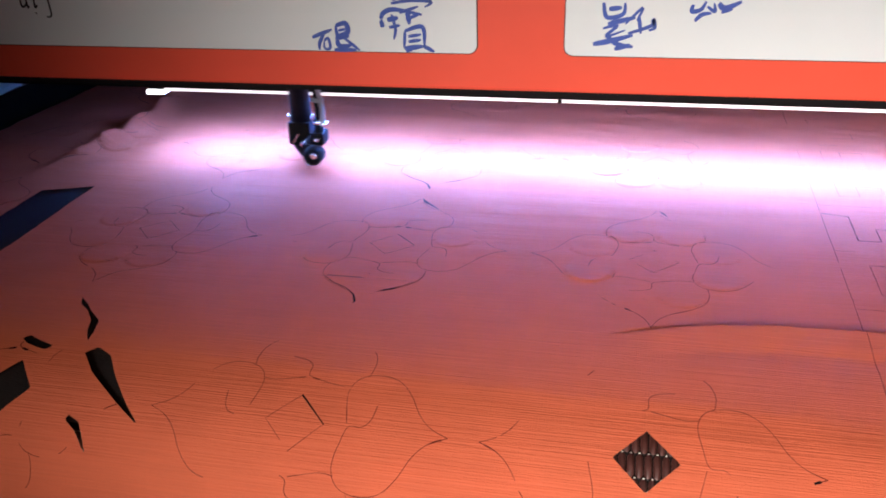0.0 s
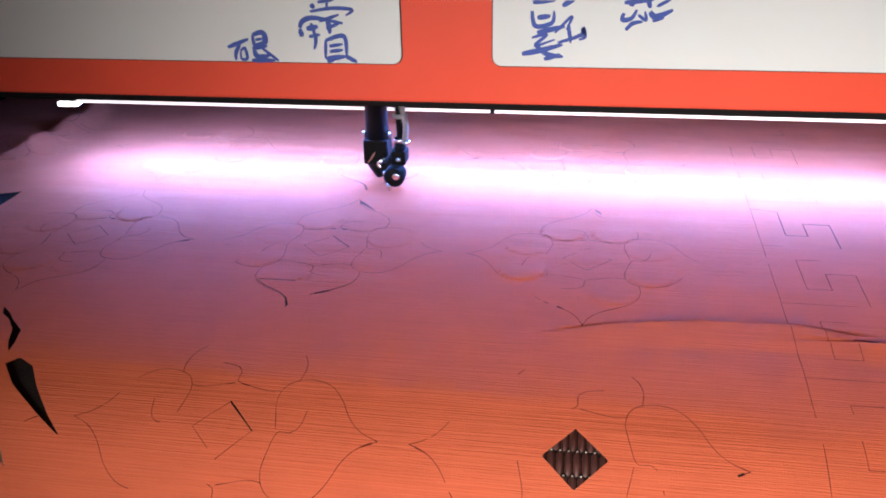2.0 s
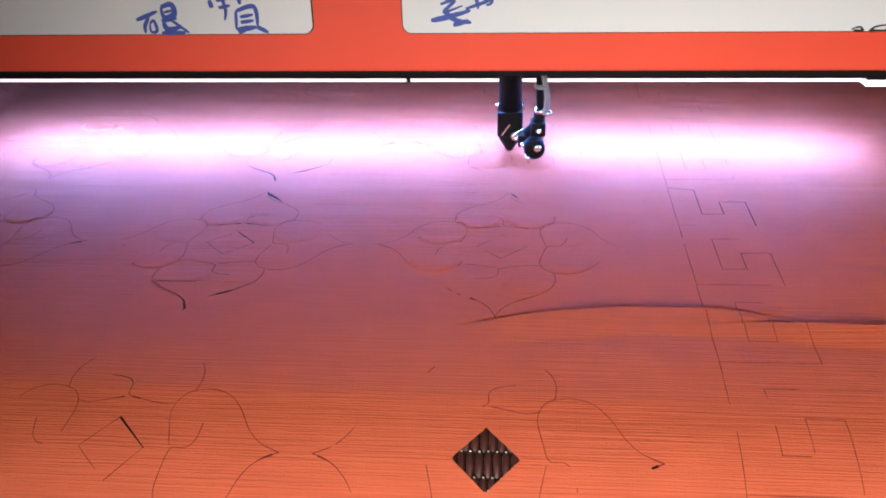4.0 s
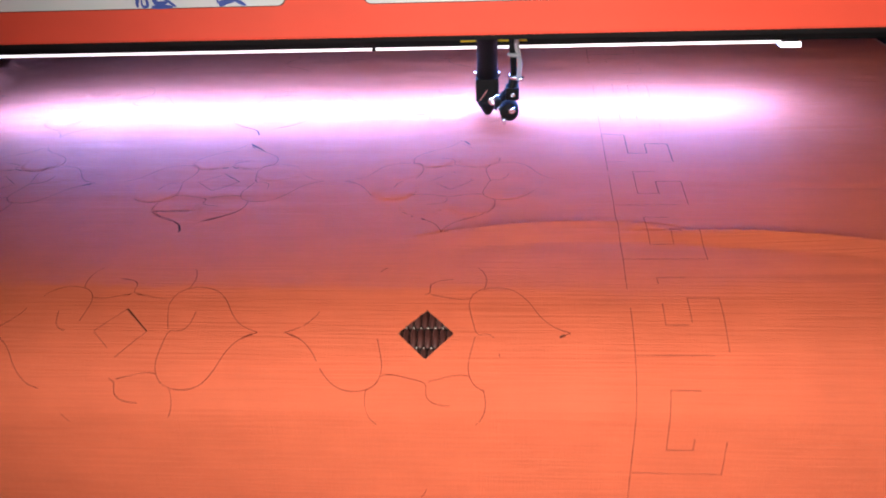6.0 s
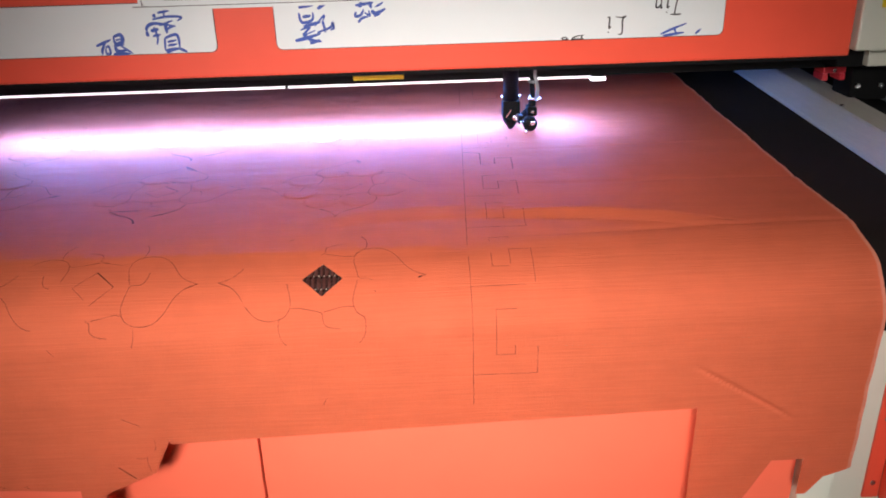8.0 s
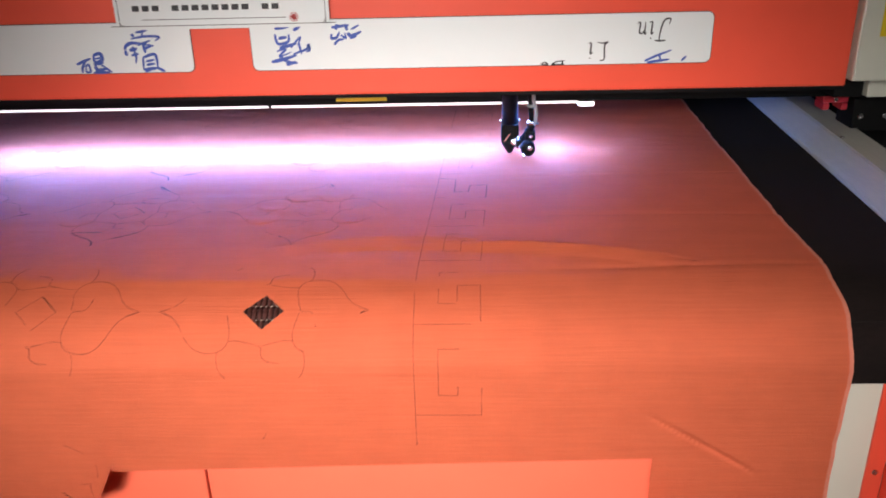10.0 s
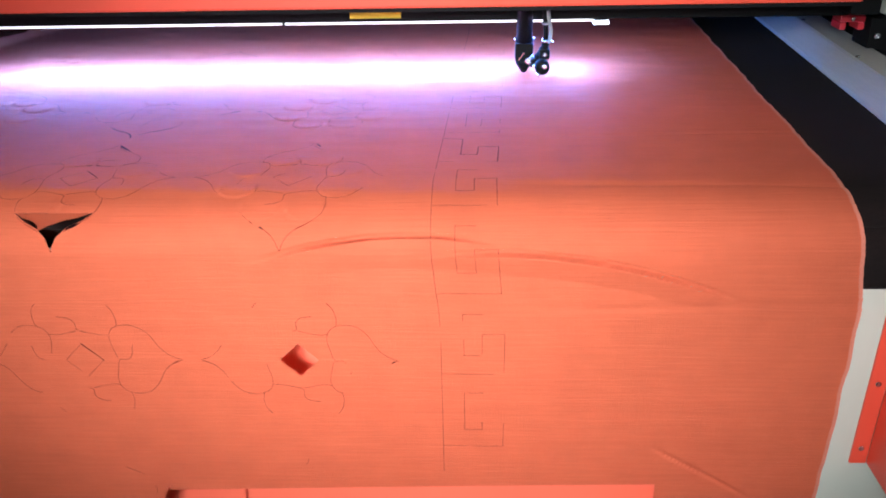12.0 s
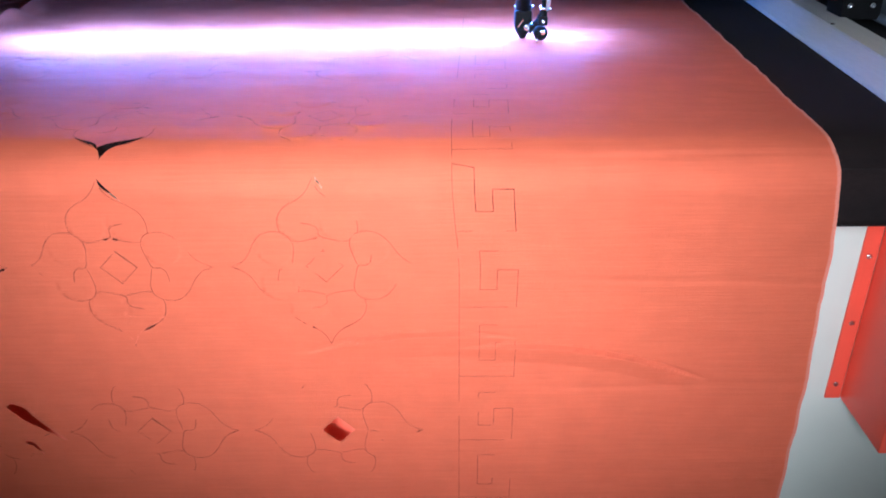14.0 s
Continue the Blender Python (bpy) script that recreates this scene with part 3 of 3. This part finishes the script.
# ---- the cloth: one web that runs over the front nose ----
cloth = thing("cloth", "orange-red slubbed curtain cloth with scroll patterns cut into it", "cloth")
PITCH = 0.008
U_LEFT = -0.942
S_STRIPS0, S_STRIPS1, S_END, S_LOW = -0.260, 0.508, 1.42, -0.60
FEED = [(0, 0), (9.95, 0), (10.1, 0.007), (10.3, 0.021), (10.5, 0.039), (10.75, 0.050), (11.0, 0.072), (11.5, 0.157), (12.0, 0.228),
        (12.5, 0.287), (13.0, 0.344), (13.5, 0.406), (14.0, 0.473)]
DX, DY = 0.291, 0.295          # repeat of the cut pattern
CX0, CY0 = 0.1125, -0.1555
SKEW_WEB = 0.045               # the cloth lies a little out of square with the gantry


def sway(p):
    """How far cloth lies to the side at p along the web."""
    return SKEW_WEB * max(0.0, p + 0.1)


def u_right(s):
    return 0.833 - 0.008 * ease((s + 0.10) / 0.22) + 0.0022 * noise.noise((s * 22, 3.1, 0)) + 0.0009 * noise.noise((s * 190, 1.7, 0))


def ease(x):
    x = min(1, max(0, x))
    return x * x * (3 - 2 * x)


def bottom(u):
    """The ragged lower hem, with what was cut away earlier."""
    if u < -0.238:
        return -0.456 - 0.02 * noise.noise((u * 6, 0, 0))
    if u < -0.204:
        return -0.57
    if u < -0.130:
        return -0.470 + (u + 0.204) / 0.074 * 0.034
    if u < -0.103:
        return -0.434 + (u + 0.130) / 0.027 * 0.054
    if u < 0.603:
        return -0.379 + 0.010 * (u - 0.25) / 0.35
    if u < 0.668:
        return -0.59
    if u < 0.718:
        return -0.566 + (u - 0.668) / 0.05 * 0.103
    if u < 0.762:
        return -0.464
    if u < 0.796:
        return -0.528 + max(0, u - 0.776) / 0.02 * 0.03
    return -0.498 + (u - 0.796) / 0.042 * 0.016


SLANTS = ((-0.131, -0.102), (0.667, 0.719), (0.775, 0.797))
HEM_BREAKS = (-0.238, -0.204, -0.130, -0.103, 0.603, 0.668, 0.718, 0.762, 0.776, 0.796)


def petal(u, s):
    """The cut-out lobes of the hearts stand up a little along their front edges."""
    i, j = round((u - CX0) / DX), round((s - CY0) / DY)
    if j < 1 or not -3 <= i <= 0:
        return 0.0
    dx, dy, h = u - CX0 - i * DX, s - CY0 - j * DY, 0.0
    for lx, ly in LOBES:
        r = math.hypot(dx - lx, dy - ly)
        if r < 0.0270:
            lift = 0.5 + 0.9 * noise.noise((lx * 90 + i * 3.7, ly * 90 + j * 2.3, 4.4))
            h = max(h, 0.0018 * max(0.0, lift) * ease((0.0270 - r) / 0.0028) * ease(0.62 - (dy - ly) / 0.048))
    return h


LOBES = [(x, y) for a, b in ((0.0285, 0.0665), (-0.0285, 0.0665)) for x, y in ((a, b), (-b, a), (-a, -b), (b, -a))]


def height(u, s):
    """Relief of the cloth: a tuck that runs across, shallow waves and small ripples."""
    h = 0.0012 * noise.noise((u * 3, s * 9, 0.5)) + 0.0006 * noise.noise((u * 14, s * 26, 4.2))
    # two pleats, one after the other: each steps up along its line and slopes down towards the front
    for lo, hi, line, step, run in ((0.06, 0.395, 0.0225 - 0.85 * (u - 0.275) ** 2, 0.0060, 0.038), (0.29, 0.69, 0.0010 - 0.72 * (u - 0.375) ** 2, 0.0064, 0.030)):
        if lo < u < hi:
            d = line + 0.0012 * noise.noise((u * 24, 0, 9)) - s
            step *= ease((u - lo) / 0.12) * ease((hi - u) / 0.10)
            if 0 <= d < run:
                h += step * (1 - d / run)
            elif -0.0016 < d < 0:
                h += step * (1 + d / 0.0016)
            if -0.0085 < d < -0.0008:
                h -= 0.85 * step * math.sin(math.pi * (-d - 0.0008) / 0.0077)
    # a loose fold that runs back beside the end of the lamp
    if u < -0.6 and s > 0.25:
        g = (u + 0.742 - 0.03 * math.sin((s - 0.3) * 9) - 0.008 * noise.noise((s * 14, 1, 3))) / 0.020
        h += 0.024 * math.exp(-g * g) * ease((s - 0.27) / 0.12) * (0.75 + 0.5 * noise.noise((s * 20, u * 20, 6)))
    if u > 0.32:
        for c, k in ((-0.075, 0.02), (0.115, -0.03), (0.30, 0.02)):
            d = (s - c - k * (u - 0.5) - 0.004 * noise.noise((u * 5, c, 2))) / 0.006
            if abs(d) < 3:
                h -= 0.0013 * math.exp(-d * d) * ease((u - 0.34) / 0.2)
    if 0.58 < u < 0.75 and s < -0.25:
        d = (s + 0.306 + (u - 0.60) * 0.63) / 0.0036
        if abs(d) < 3:
            h -= 0.0036 * math.exp(-d * d) * ease((u - 0.585) / 0.04) * ease((0.745 - u) / 0.04)
    h += petal(u, s)
    if s > 0.44:
        # loose wrinkles in the cloth behind the gantry
        a = ease((s - 0.44) / 0.09)
        h += a * (0.0030 * noise.noise((u * 7, s * 13, 5.3)) + 0.0016 * (0.2 - abs(noise.noise((u * 13 + s * 9, s * 24, 2.2)))) + 0.0005)
    return max(-0.0048, h + 0.0008 * noise.noise((u * 2, s * 45, 7.7)))


SLITS = (((-0.176, -0.316, 0.0), (-0.156, -0.341, 0.005), (-0.130, -0.370, 0.0115), (-0.108, -0.388, 0.0135), (-0.099, -0.392, 0.0)),
         ((-0.093, -0.408, 0.0), (-0.080, -0.413, 0.0035), (-0.062, -0.420, 0.0045), (-0.045, -0.438, 0.002), (-0.035, -0.450, 0.004), (-0.024, -0.460, 0.0)),
         ((-0.109, -0.444, 0.0), (-0.103, -0.452, 0.014), (-0.097, -0.466, 0.009), (-0.092, -0.470, 0.0)),
         ((-0.204, -0.362, 0.0), (-0.185, -0.373, 0.003), (-0.176, -0.382, 0.007), (-0.173, -0.386, 0.0)),
         ((0.240, -0.148, 0.0), (0.250, -0.158, 0.0018), (0.262, -0.171, 0.0030), (0.273, -0.179, 0.0)),
         ((0.256, 0.127, 0.0), (0.266, 0.121, 0.0018), (0.274, 0.1155, 0.0)))


FLAPS = ((CX0 - DX, CY0 + DY - 0.131), (CX0 - DX, CY0 + 2 * DY - 0.131))     # tips of hearts that come loose


def tip_half(h):
    """Half the width of a heart, h from its tip."""
    return float(np.interp(h, (0, 0.0165, 0.028, 0.038, 0.050), (0, 0.007, 0.0186, 0.037, 0.051)))


def holes(s):
    """Spans in u where the cloth is cut out at s."""
    out = []
    for cx, cy, hu, hs in ((CX0, CY0, 0.0262, 0.0255), (CX0 - 2 * DX + 0.012, CY0 + 0.004, 0.024, 0.028)):
        f = 1 - abs(s - cy) / hs
        if f > 0:
            out.append((cx - hu * f, cx + hu * f))
    # curved slits that gape: (place along the web, middle, half width)
    for slit in SLITS:
        if slit[0][0] < s < slit[-1][0]:
            c, w = (float(np.interp(s, [q[0] for q in slit], [q[n] for q in slit])) for n in (1, 2))
            out.append((c - w, c + w))
    for cx, tip in FLAPS:
        if 0 < s - tip < 0.05:
            w = tip_half(s - tip)
            out.append((cx - w, cx + w))
    f = (s + 0.06) / 0.315
    if 0 < f < 1:
        right = -0.618 - 0.017 * f
        out.append((right - 0.066 * min(1, (1 - f) * 14, f * 10), right))
    out.sort()
    apart = []
    for lo, hi in out:
        if hi - lo > 0.0004 and (not apart or lo > apart[-1][1] + 0.001):
            apart.append((lo, hi))
    return apart


def web_mesh(name, s0, s1, rows, parent, lap=0.0, clip=False):
    """A piece of the web between s0 and s1, flat in its own space about the middle."""
    mid = (s0 + s1) / 2
    rigid = s0 >= S_STRIPS1
    verts, faces, uvs, mats, norms = [], [], [], [], []

    seen = {}

    def vert(u, s):
        key = (round(u, 6), round(s, 6))
        if key in seen:
            return seen[key]
        seen[key] = len(verts)
        h = height(u, s)
        verts.append((u + (SKEW_WEB * (s - mid) if rigid else 0), s - mid, h - (0.0006 if s > s1 + 1e-5 else 0)))
        uvs.append((u, s))
        e = 0.0008 if -0.06 < s < 0.05 else 0.0012
        n = Vector(((height(u - e, s) - height(u + e, s)) / (2 * e), (height(u, s - e) - height(u, s + e)) / (2 * e), 1)).normalized()
        norms.append(n)
        return len(verts) - 1

    edges = [s0 + (s1 - s0) * k / rows for k in range(rows + 1)] + ([s1 + lap] if lap else [])
    for sa, sb in zip(edges, edges[1:]):
        ha, hb, hm = holes(sa), holes(sb), holes((sa + sb) / 2)
        cuts_a, cuts_b = [], []
        for lo, hi in hm:
            fa = [x for x in ha if x[0] < hi and x[1] > lo]
            fb = [x for x in hb if x[0] < hi and x[1] > lo]
            cuts_a.append(fa[0] if fa else ((lo + hi) / 2,) * 2)
            cuts_b.append(fb[0] if fb else ((lo + hi) / 2,) * 2)
        ra, rb = u_right(sa), u_right(sb)
        starts_a, ends_a = [U_LEFT] + [c[1] for c in cuts_a], [c[0] for c in cuts_a] + [ra - 0.005]
        starts_b, ends_b = [U_LEFT] + [c[1] for c in cuts_b], [c[0] for c in cuts_b] + [rb - 0.005]
        spans = list(zip(starts_a, ends_a, starts_b, ends_b, [0] * 9)) + [(ra - 0.005, ra, rb - 0.005, rb, 1)]
        for a0, a1, b0, b1, mi in spans:
            n = max(1, int((a1 - a0) / (0.006 if clip or -0.065 < s0 < 0.042 else 0.0045 if 0.042 <= s0 < 0.5 else 0.012)))
            col = []
            fr = [k / n for k in range(n + 1)]
            if clip and mi == 0:
                fr += [(q / 800 - a0) / (a1 - a0) for q in range(-105, 640) if a0 < q / 800 < a1 and any(p < q / 800 < r for p, r in SLANTS)]
                fr = sorted(set(fr) | {(x + e - a0) / (a1 - a0) for x in HEM_BREAKS for e in (-0.0004, 0.0004) if a0 < x - 0.001 and x + 0.001 < a1})
            for k in fr:
                ua, ub = a0 + (a1 - a0) * k, b0 + (b1 - b0) * k
                ya, yb = (max(sa, min(sb, bottom(ua))), sb) if clip else (sa, sb)
                col.append((vert(ua, ya), vert(ub, yb), yb - ya > 1e-5))
            for c, d in zip(col, col[1:]):
                if c[2] or d[2]:
                    ring = list(dict.fromkeys((c[0], d[0], d[1], c[1])))
                    if len(ring) > 2:
                        faces.append(ring)
                        mats.append(mi)
    me = bpy.data.meshes.new(name)
    me.from_pydata(verts, [], faces)
    for m in (CLOTH, SELVEDGE):
        me.materials.append(m)
    layer = me.uv_layers.new(name="web")
    for poly, mi in zip(me.polygons, mats):
        poly.use_smooth, poly.material_index = True, mi
        for li in poly.loop_indices:
            layer.data[li].uv = uvs[me.loops[li].vertex_index]
    me.normals_split_custom_set_from_vertices(norms)
    ob = new(name, me)
    ob.parent = parent
    ob.matrix_basis = on_web(mid)
    return ob, mid


pieces = []          # object, s0, s1, middle
ob, mid = web_mesh("hanging_panel", S_LOW, S_STRIPS0, 130, cloth, clip=True)
pieces.append((ob, S_LOW, S_STRIPS0, mid))
n_strips = round((S_STRIPS1 - S_STRIPS0) / PITCH)
for k in range(n_strips):
    s0 = S_STRIPS0 + k * PITCH
    ob, mid = web_mesh("cloth_strip", s0, s0 + PITCH, 11 if -0.065 < s0 < 0.042 else 5 if s0 >= 0.042 else 3, cloth, 0.0009)
    pieces.append((ob, s0, s0 + PITCH, mid))
ob, mid = web_mesh("flat_panel", S_STRIPS1, S_END, 160, cloth)
pieces.append((ob, S_STRIPS1, S_END, mid))


# the loose tips of two hearts: they stay stiff while the web bends away under them
flaps = []
for cx, tip in FLAPS:
    b = bmesh.new()
    steps = [0.050 * k / 12 for k in range(13)]
    edge = [(cx + side * (tip_half(h) - 0.0006), tip + h) for side in (-1, 1) for h in (steps if side < 0 else steps[-1:0:-1])]
    b.faces.new([b.verts.new((u, s - tip - 0.050, height(u, s) + 0.0004)) for u, s in edge])
    bmesh.ops.recalc_face_normals(b, faces=b.faces)
    uv = b.loops.layers.uv.new("web")
    for f in b.faces:
        for loop in f.loops:
            loop[uv].uv = (loop.vert.co.x, loop.vert.co.y + tip + 0.050)
    bmesh.ops.triangulate(b, faces=b.faces[:])
    flaps.append((part("loose_flap", b, CLOTH, cloth, "loose pointed cloth flap"), tip + 0.050))


# cut lines: scroll hearts in fours round small diamonds, and a key border
SIDE = [Vector(v) for v in ((0, 0.1325), (0.007, 0.1170), (0.0186, 0.1055), (0.037, 0.095), (0.050, 0.083), (0.0550, 0.068), (0.0530, 0.0525),
                            (0.0455, 0.0430), (0.0315, 0.0395), (0.0115, 0.0435), (0.0035, 0.0455))]
CURL = [Vector(v) for v in ((0.0035, 0.0455), (-0.0012, 0.0490), (-0.0015, 0.0590), (-0.0085, 0.0655), (-0.0225, 0.0680))]


def pattern_lines():
    """Lines of (points, weight, middle of the heart or None, row)."""
    lines = []
    for i in range(-3, 1):
        for j in range(-1, 4):
            cx, cy = CX0 + i * DX, CY0 + j * DY
            for q in range(4):
                ca, sa = (1, 0, -1, 0)[q], (0, 1, 0, -1)[q]
                hc = Vector((cx - 0.085 * sa, cy + 0.085 * ca))
                for mir in (1, -1):
                    for base in (SIDE, CURL):
                        if base is CURL and (mir > 0) == ((i + j + q) % 3 == 0):
                            continue
                        run = []
                        for p in smooth_line(base, 8) + [None]:
                            # where neighbouring hearts would cross on the diagonal, the upright ones lie under
                            if p is not None and (q % 2 or abs(p.x) < p.y + 0.001 and (j != 0 or p.y < 0.088)):
                                x, y = mir * p.x, p.y
                                run.append(Vector((cx + x * ca - y * sa, cy + x * sa + y * ca)))
                            elif run:
                                lines.append((run, 1.0, hc if base is SIDE else None, j))
                                run = []
            if not (i in (0, -2) and j == 0):
                d = [Vector((cx + x, cy + y)) for x, y in ((0, 0.0255), (0.026, 0), (0, -0.0255), (-0.026, 0), (0, 0.0255))]
                for n, (a, b) in enumerate(zip(d, d[1:])):
                    w = 3.0 if n == 0 and i == -1 and j < 2 else 1.0
                    lines.append(([a + (b - a) * k / 12 for k in range(13)], w, None, j))
    # long border line and key pattern beside it
    lines.append(([Vector((0.302, -0.36 + 1.5 * k / 400)) for k in range(401)], 0.9, None, 9))
    for k in range(-2, 8):
        y = 0.039 + k * 0.123
        strong = {2: 2.6, 1: 1.5}.get(k, 0.9)
        for seg, w in (([(0.332, y), (0.332, y - 0.0625), (0.356, y - 0.0625), (0.356, y - 0.030), (0.3855, y - 0.030), (0.385, y - 0.092)], strong),
                       ([(0.385, y - 0.092), (0.303, y - 0.092)], 0.6), ([(0.303, y + 0.006), (0.332, y)] if k == 2 else [(0.332, y), (0.358, y)], strong)):
            pts = []
            for (x0, y0), (x1, y1) in zip(seg, seg[1:]):
                m = max(2, int(math.hypot(x1 - x0, y1 - y0) / 0.003))
                pts += [Vector((x0 + (x1 - x0) * q / m, y0 + (y1 - y0) * q / m)) for q in range(m)]
            lines.append((pts + [Vector(seg[-1])], w, None, 9))
    return lines


def cut_ribbons():
    """Every cut as a narrow dark ribbon on the piece of web that carries it; some stretches gape."""
    bms = {}
    starts = [p[1] for p in pieces]
    for line, weight, centre, row in pattern_lines():
        n = len(line)
        for i in range(n - 1):
            a, b = line[i], line[i + 1]
            mid = (a + b) / 2
            if mid.x > 0.83 or mid.x < U_LEFT or mid.y >= S_END or mid.y < bottom(mid.x) + 0.004:
                continue
            if any(lo - 0.002 < mid.x < hi + 0.002 for lo, hi in holes(mid.y)):
                continue
            k = max(q for q, s in enumerate(starts) if s <= mid.y)
            d = b - a
            if d.length < 1e-6:
                continue
            d.normalize()
            fade = noise.noise((mid.x * 11, mid.y * 11, 8.8)) + 0.45 * noise.noise((mid.x * 42, mid.y * 42, 3.1))
            if centre is not None and abs(mid.x - centre.x) < 0.04 and abs(mid.y - centre.y) > 0.012:
                fade -= 0.12
            if weight <= 1 and fade < {-1: 0.25, 0: -0.26, 1: -0.36, 9: -0.22}.get(row, -0.12):
                continue
            gap = 0.0
            if centre is not None and abs(d.x) > 0.78 and mid.y < centre.y and (mid - centre).length < 0.042:
                # the lower edges of the lobes gape
                gap = ease((abs(d.x) - 0.78) / 0.2) * (0.36 + max(-0.36, noise.noise((mid.x * 13 + 3, mid.y * 13, 1.7)))) * (1.0 if row > 0 else 0.45)

            w = (0.00032 * (1 + 0.7 * noise.noise((mid.x * 60, mid.y * 60, 5))) + 0.0019 * gap) * (0.55 + 0.45 * weight)
            q = Vector((-d.y, d.x))
            bm = bms.setdefault(k, bmesh.new())
            c = pieces[k][3]
            vs = []
            for p in (a - d * 0.0003 + q * w, a - d * 0.0003 - q * w, b + d * 0.0003 - q * w, b + d * 0.0003 + q * w):
                slant = SKEW_WEB * (p.y - c) if k == len(pieces) - 1 else 0.0
                vs.append(bm.verts.new((p.x + slant, p.y - c, height(p.x, p.y) + 0.0005)))
            bm.faces.new(vs).material_index = 1 if gap < 0.3 and weight < 1.8 else 0
    for k, bm in bms.items():
        tagged(part("cut_line", bm, [CUT, CUT_FINE], pieces[k][0], "thin dark cut line, burnt and with slit shade in its colour"), kind="stuff")


cut_ribbons()


# ---- what moves ----
def motions():
    gantry_y = [(0.0, -0.043), (0.5, -0.042), (1.0, -0.011), (1.5, -0.09), (2.0, -0.09), (2.5, -0.012), (3.0, -0.039), (3.5, -0.039),
                (4.0, -0.029), (4.2, -0.006), (5.2, -0.03), (6.5, -0.082), (6.8, -0.106), (7.0, -0.101), (7.5, -0.071), (7.7, -0.032),
                (8.3, 0.0), (14.0, 0.0)]
    head_x = [(0, -0.813), (0.2, -0.741), (0.4, -0.676), (0.5, -0.649), (0.7, -0.631), (0.8, -0.615), (1, -0.637), (1.2, -0.666),
              (1.3, -0.657), (1.5, -0.625), (1.7, -0.613), (1.8, -0.609), (2, -0.6), (2.2, -0.565), (2.3, -0.553), (2.5, -0.596),
              (2.7, -0.607), (2.8, -0.591), (3, -0.571), (3.2, -0.504), (3.3, -0.47), (3.5, -0.396), (3.7, -0.343), (3.8, -0.33),
              (4.0, -0.316), (4.2, -0.349), (5.2, -0.34), (6.3, -0.221), (6.4, -0.194), (6.5, -0.17), (6.6, -0.143), (6.7, -0.127),
              (6.9, -0.111), (7, -0.088), (7.1, -0.063), (7.2, -0.042), (7.3, -0.036), (7.7, -0.036), (8.4, 0.0), (14, 0.0)]

    def between(rows, t):
        return float(np.interp(t, [r[0] for r in rows], [r[1] for r in rows]))

    walk(gantry, [(t, pose(0, y, 0)) for t, y in gantry_y])
    times = sorted({t for t, _ in gantry_y} | {t for t, _ in head_x})
    walk(head, [(t, pose(between(head_x, t), between(gantry_y, t), 0)) for t in times])
    steps = [0.0, 9.95] + [10 + k / 10 for k in range(0, 41)]
    ft = [r[0] for r in FEED]
    # smooth the feed a little so that the web starts without a jerk
    feed = {t: float(np.mean([np.interp(min(14, t + d), ft, [r[1] for r in FEED]) for d in (-0.1, 0, 0.1)])) if 10 < t < 13.9 else
            float(np.interp(t, ft, [r[1] for r in FEED])) for t in steps}
    def lie(p, t):
        """The pose of cloth at p along the web at that time: drawn tight, and a little to the side once it hangs free."""
        aside = 0.010 * ease((t - 10.2) / 1.3) * ease((-0.20 - p) / 0.15)
        return pose(sway(p) + aside, 0, 0) @ on_web(p, ease((t - 10.3) / 2.0))

    for ob, s0, s1, mid in pieces:
        rigid = s0 < S_STRIPS0 - 0.01 or s1 > S_STRIPS1 + 0.01
        # the free end hangs a little inwards, towards the doors
        half = (s1 - s0) / 2
        lean = pose(0, half, 0) @ pose(0, 0, 0, 1.8) @ pose(0, -half, 0) if s0 == S_LOW else pose(0, 0, 0)
        walk(ob, [(t, lie(mid - feed[t], t) @ lean) for t in ([0.0, 9.95] + steps[2::2] if rigid else steps)])
    for ob, hinge in flaps:
        # a flap springs up while it rides over the nose
        walk(ob, [(t, lie(hinge - feed[t], t) @ pose(0, 0, 0, -26 * math.exp(-((hinge - feed[t] + 0.17) / 0.05) ** 2))) for t in steps])


motions()
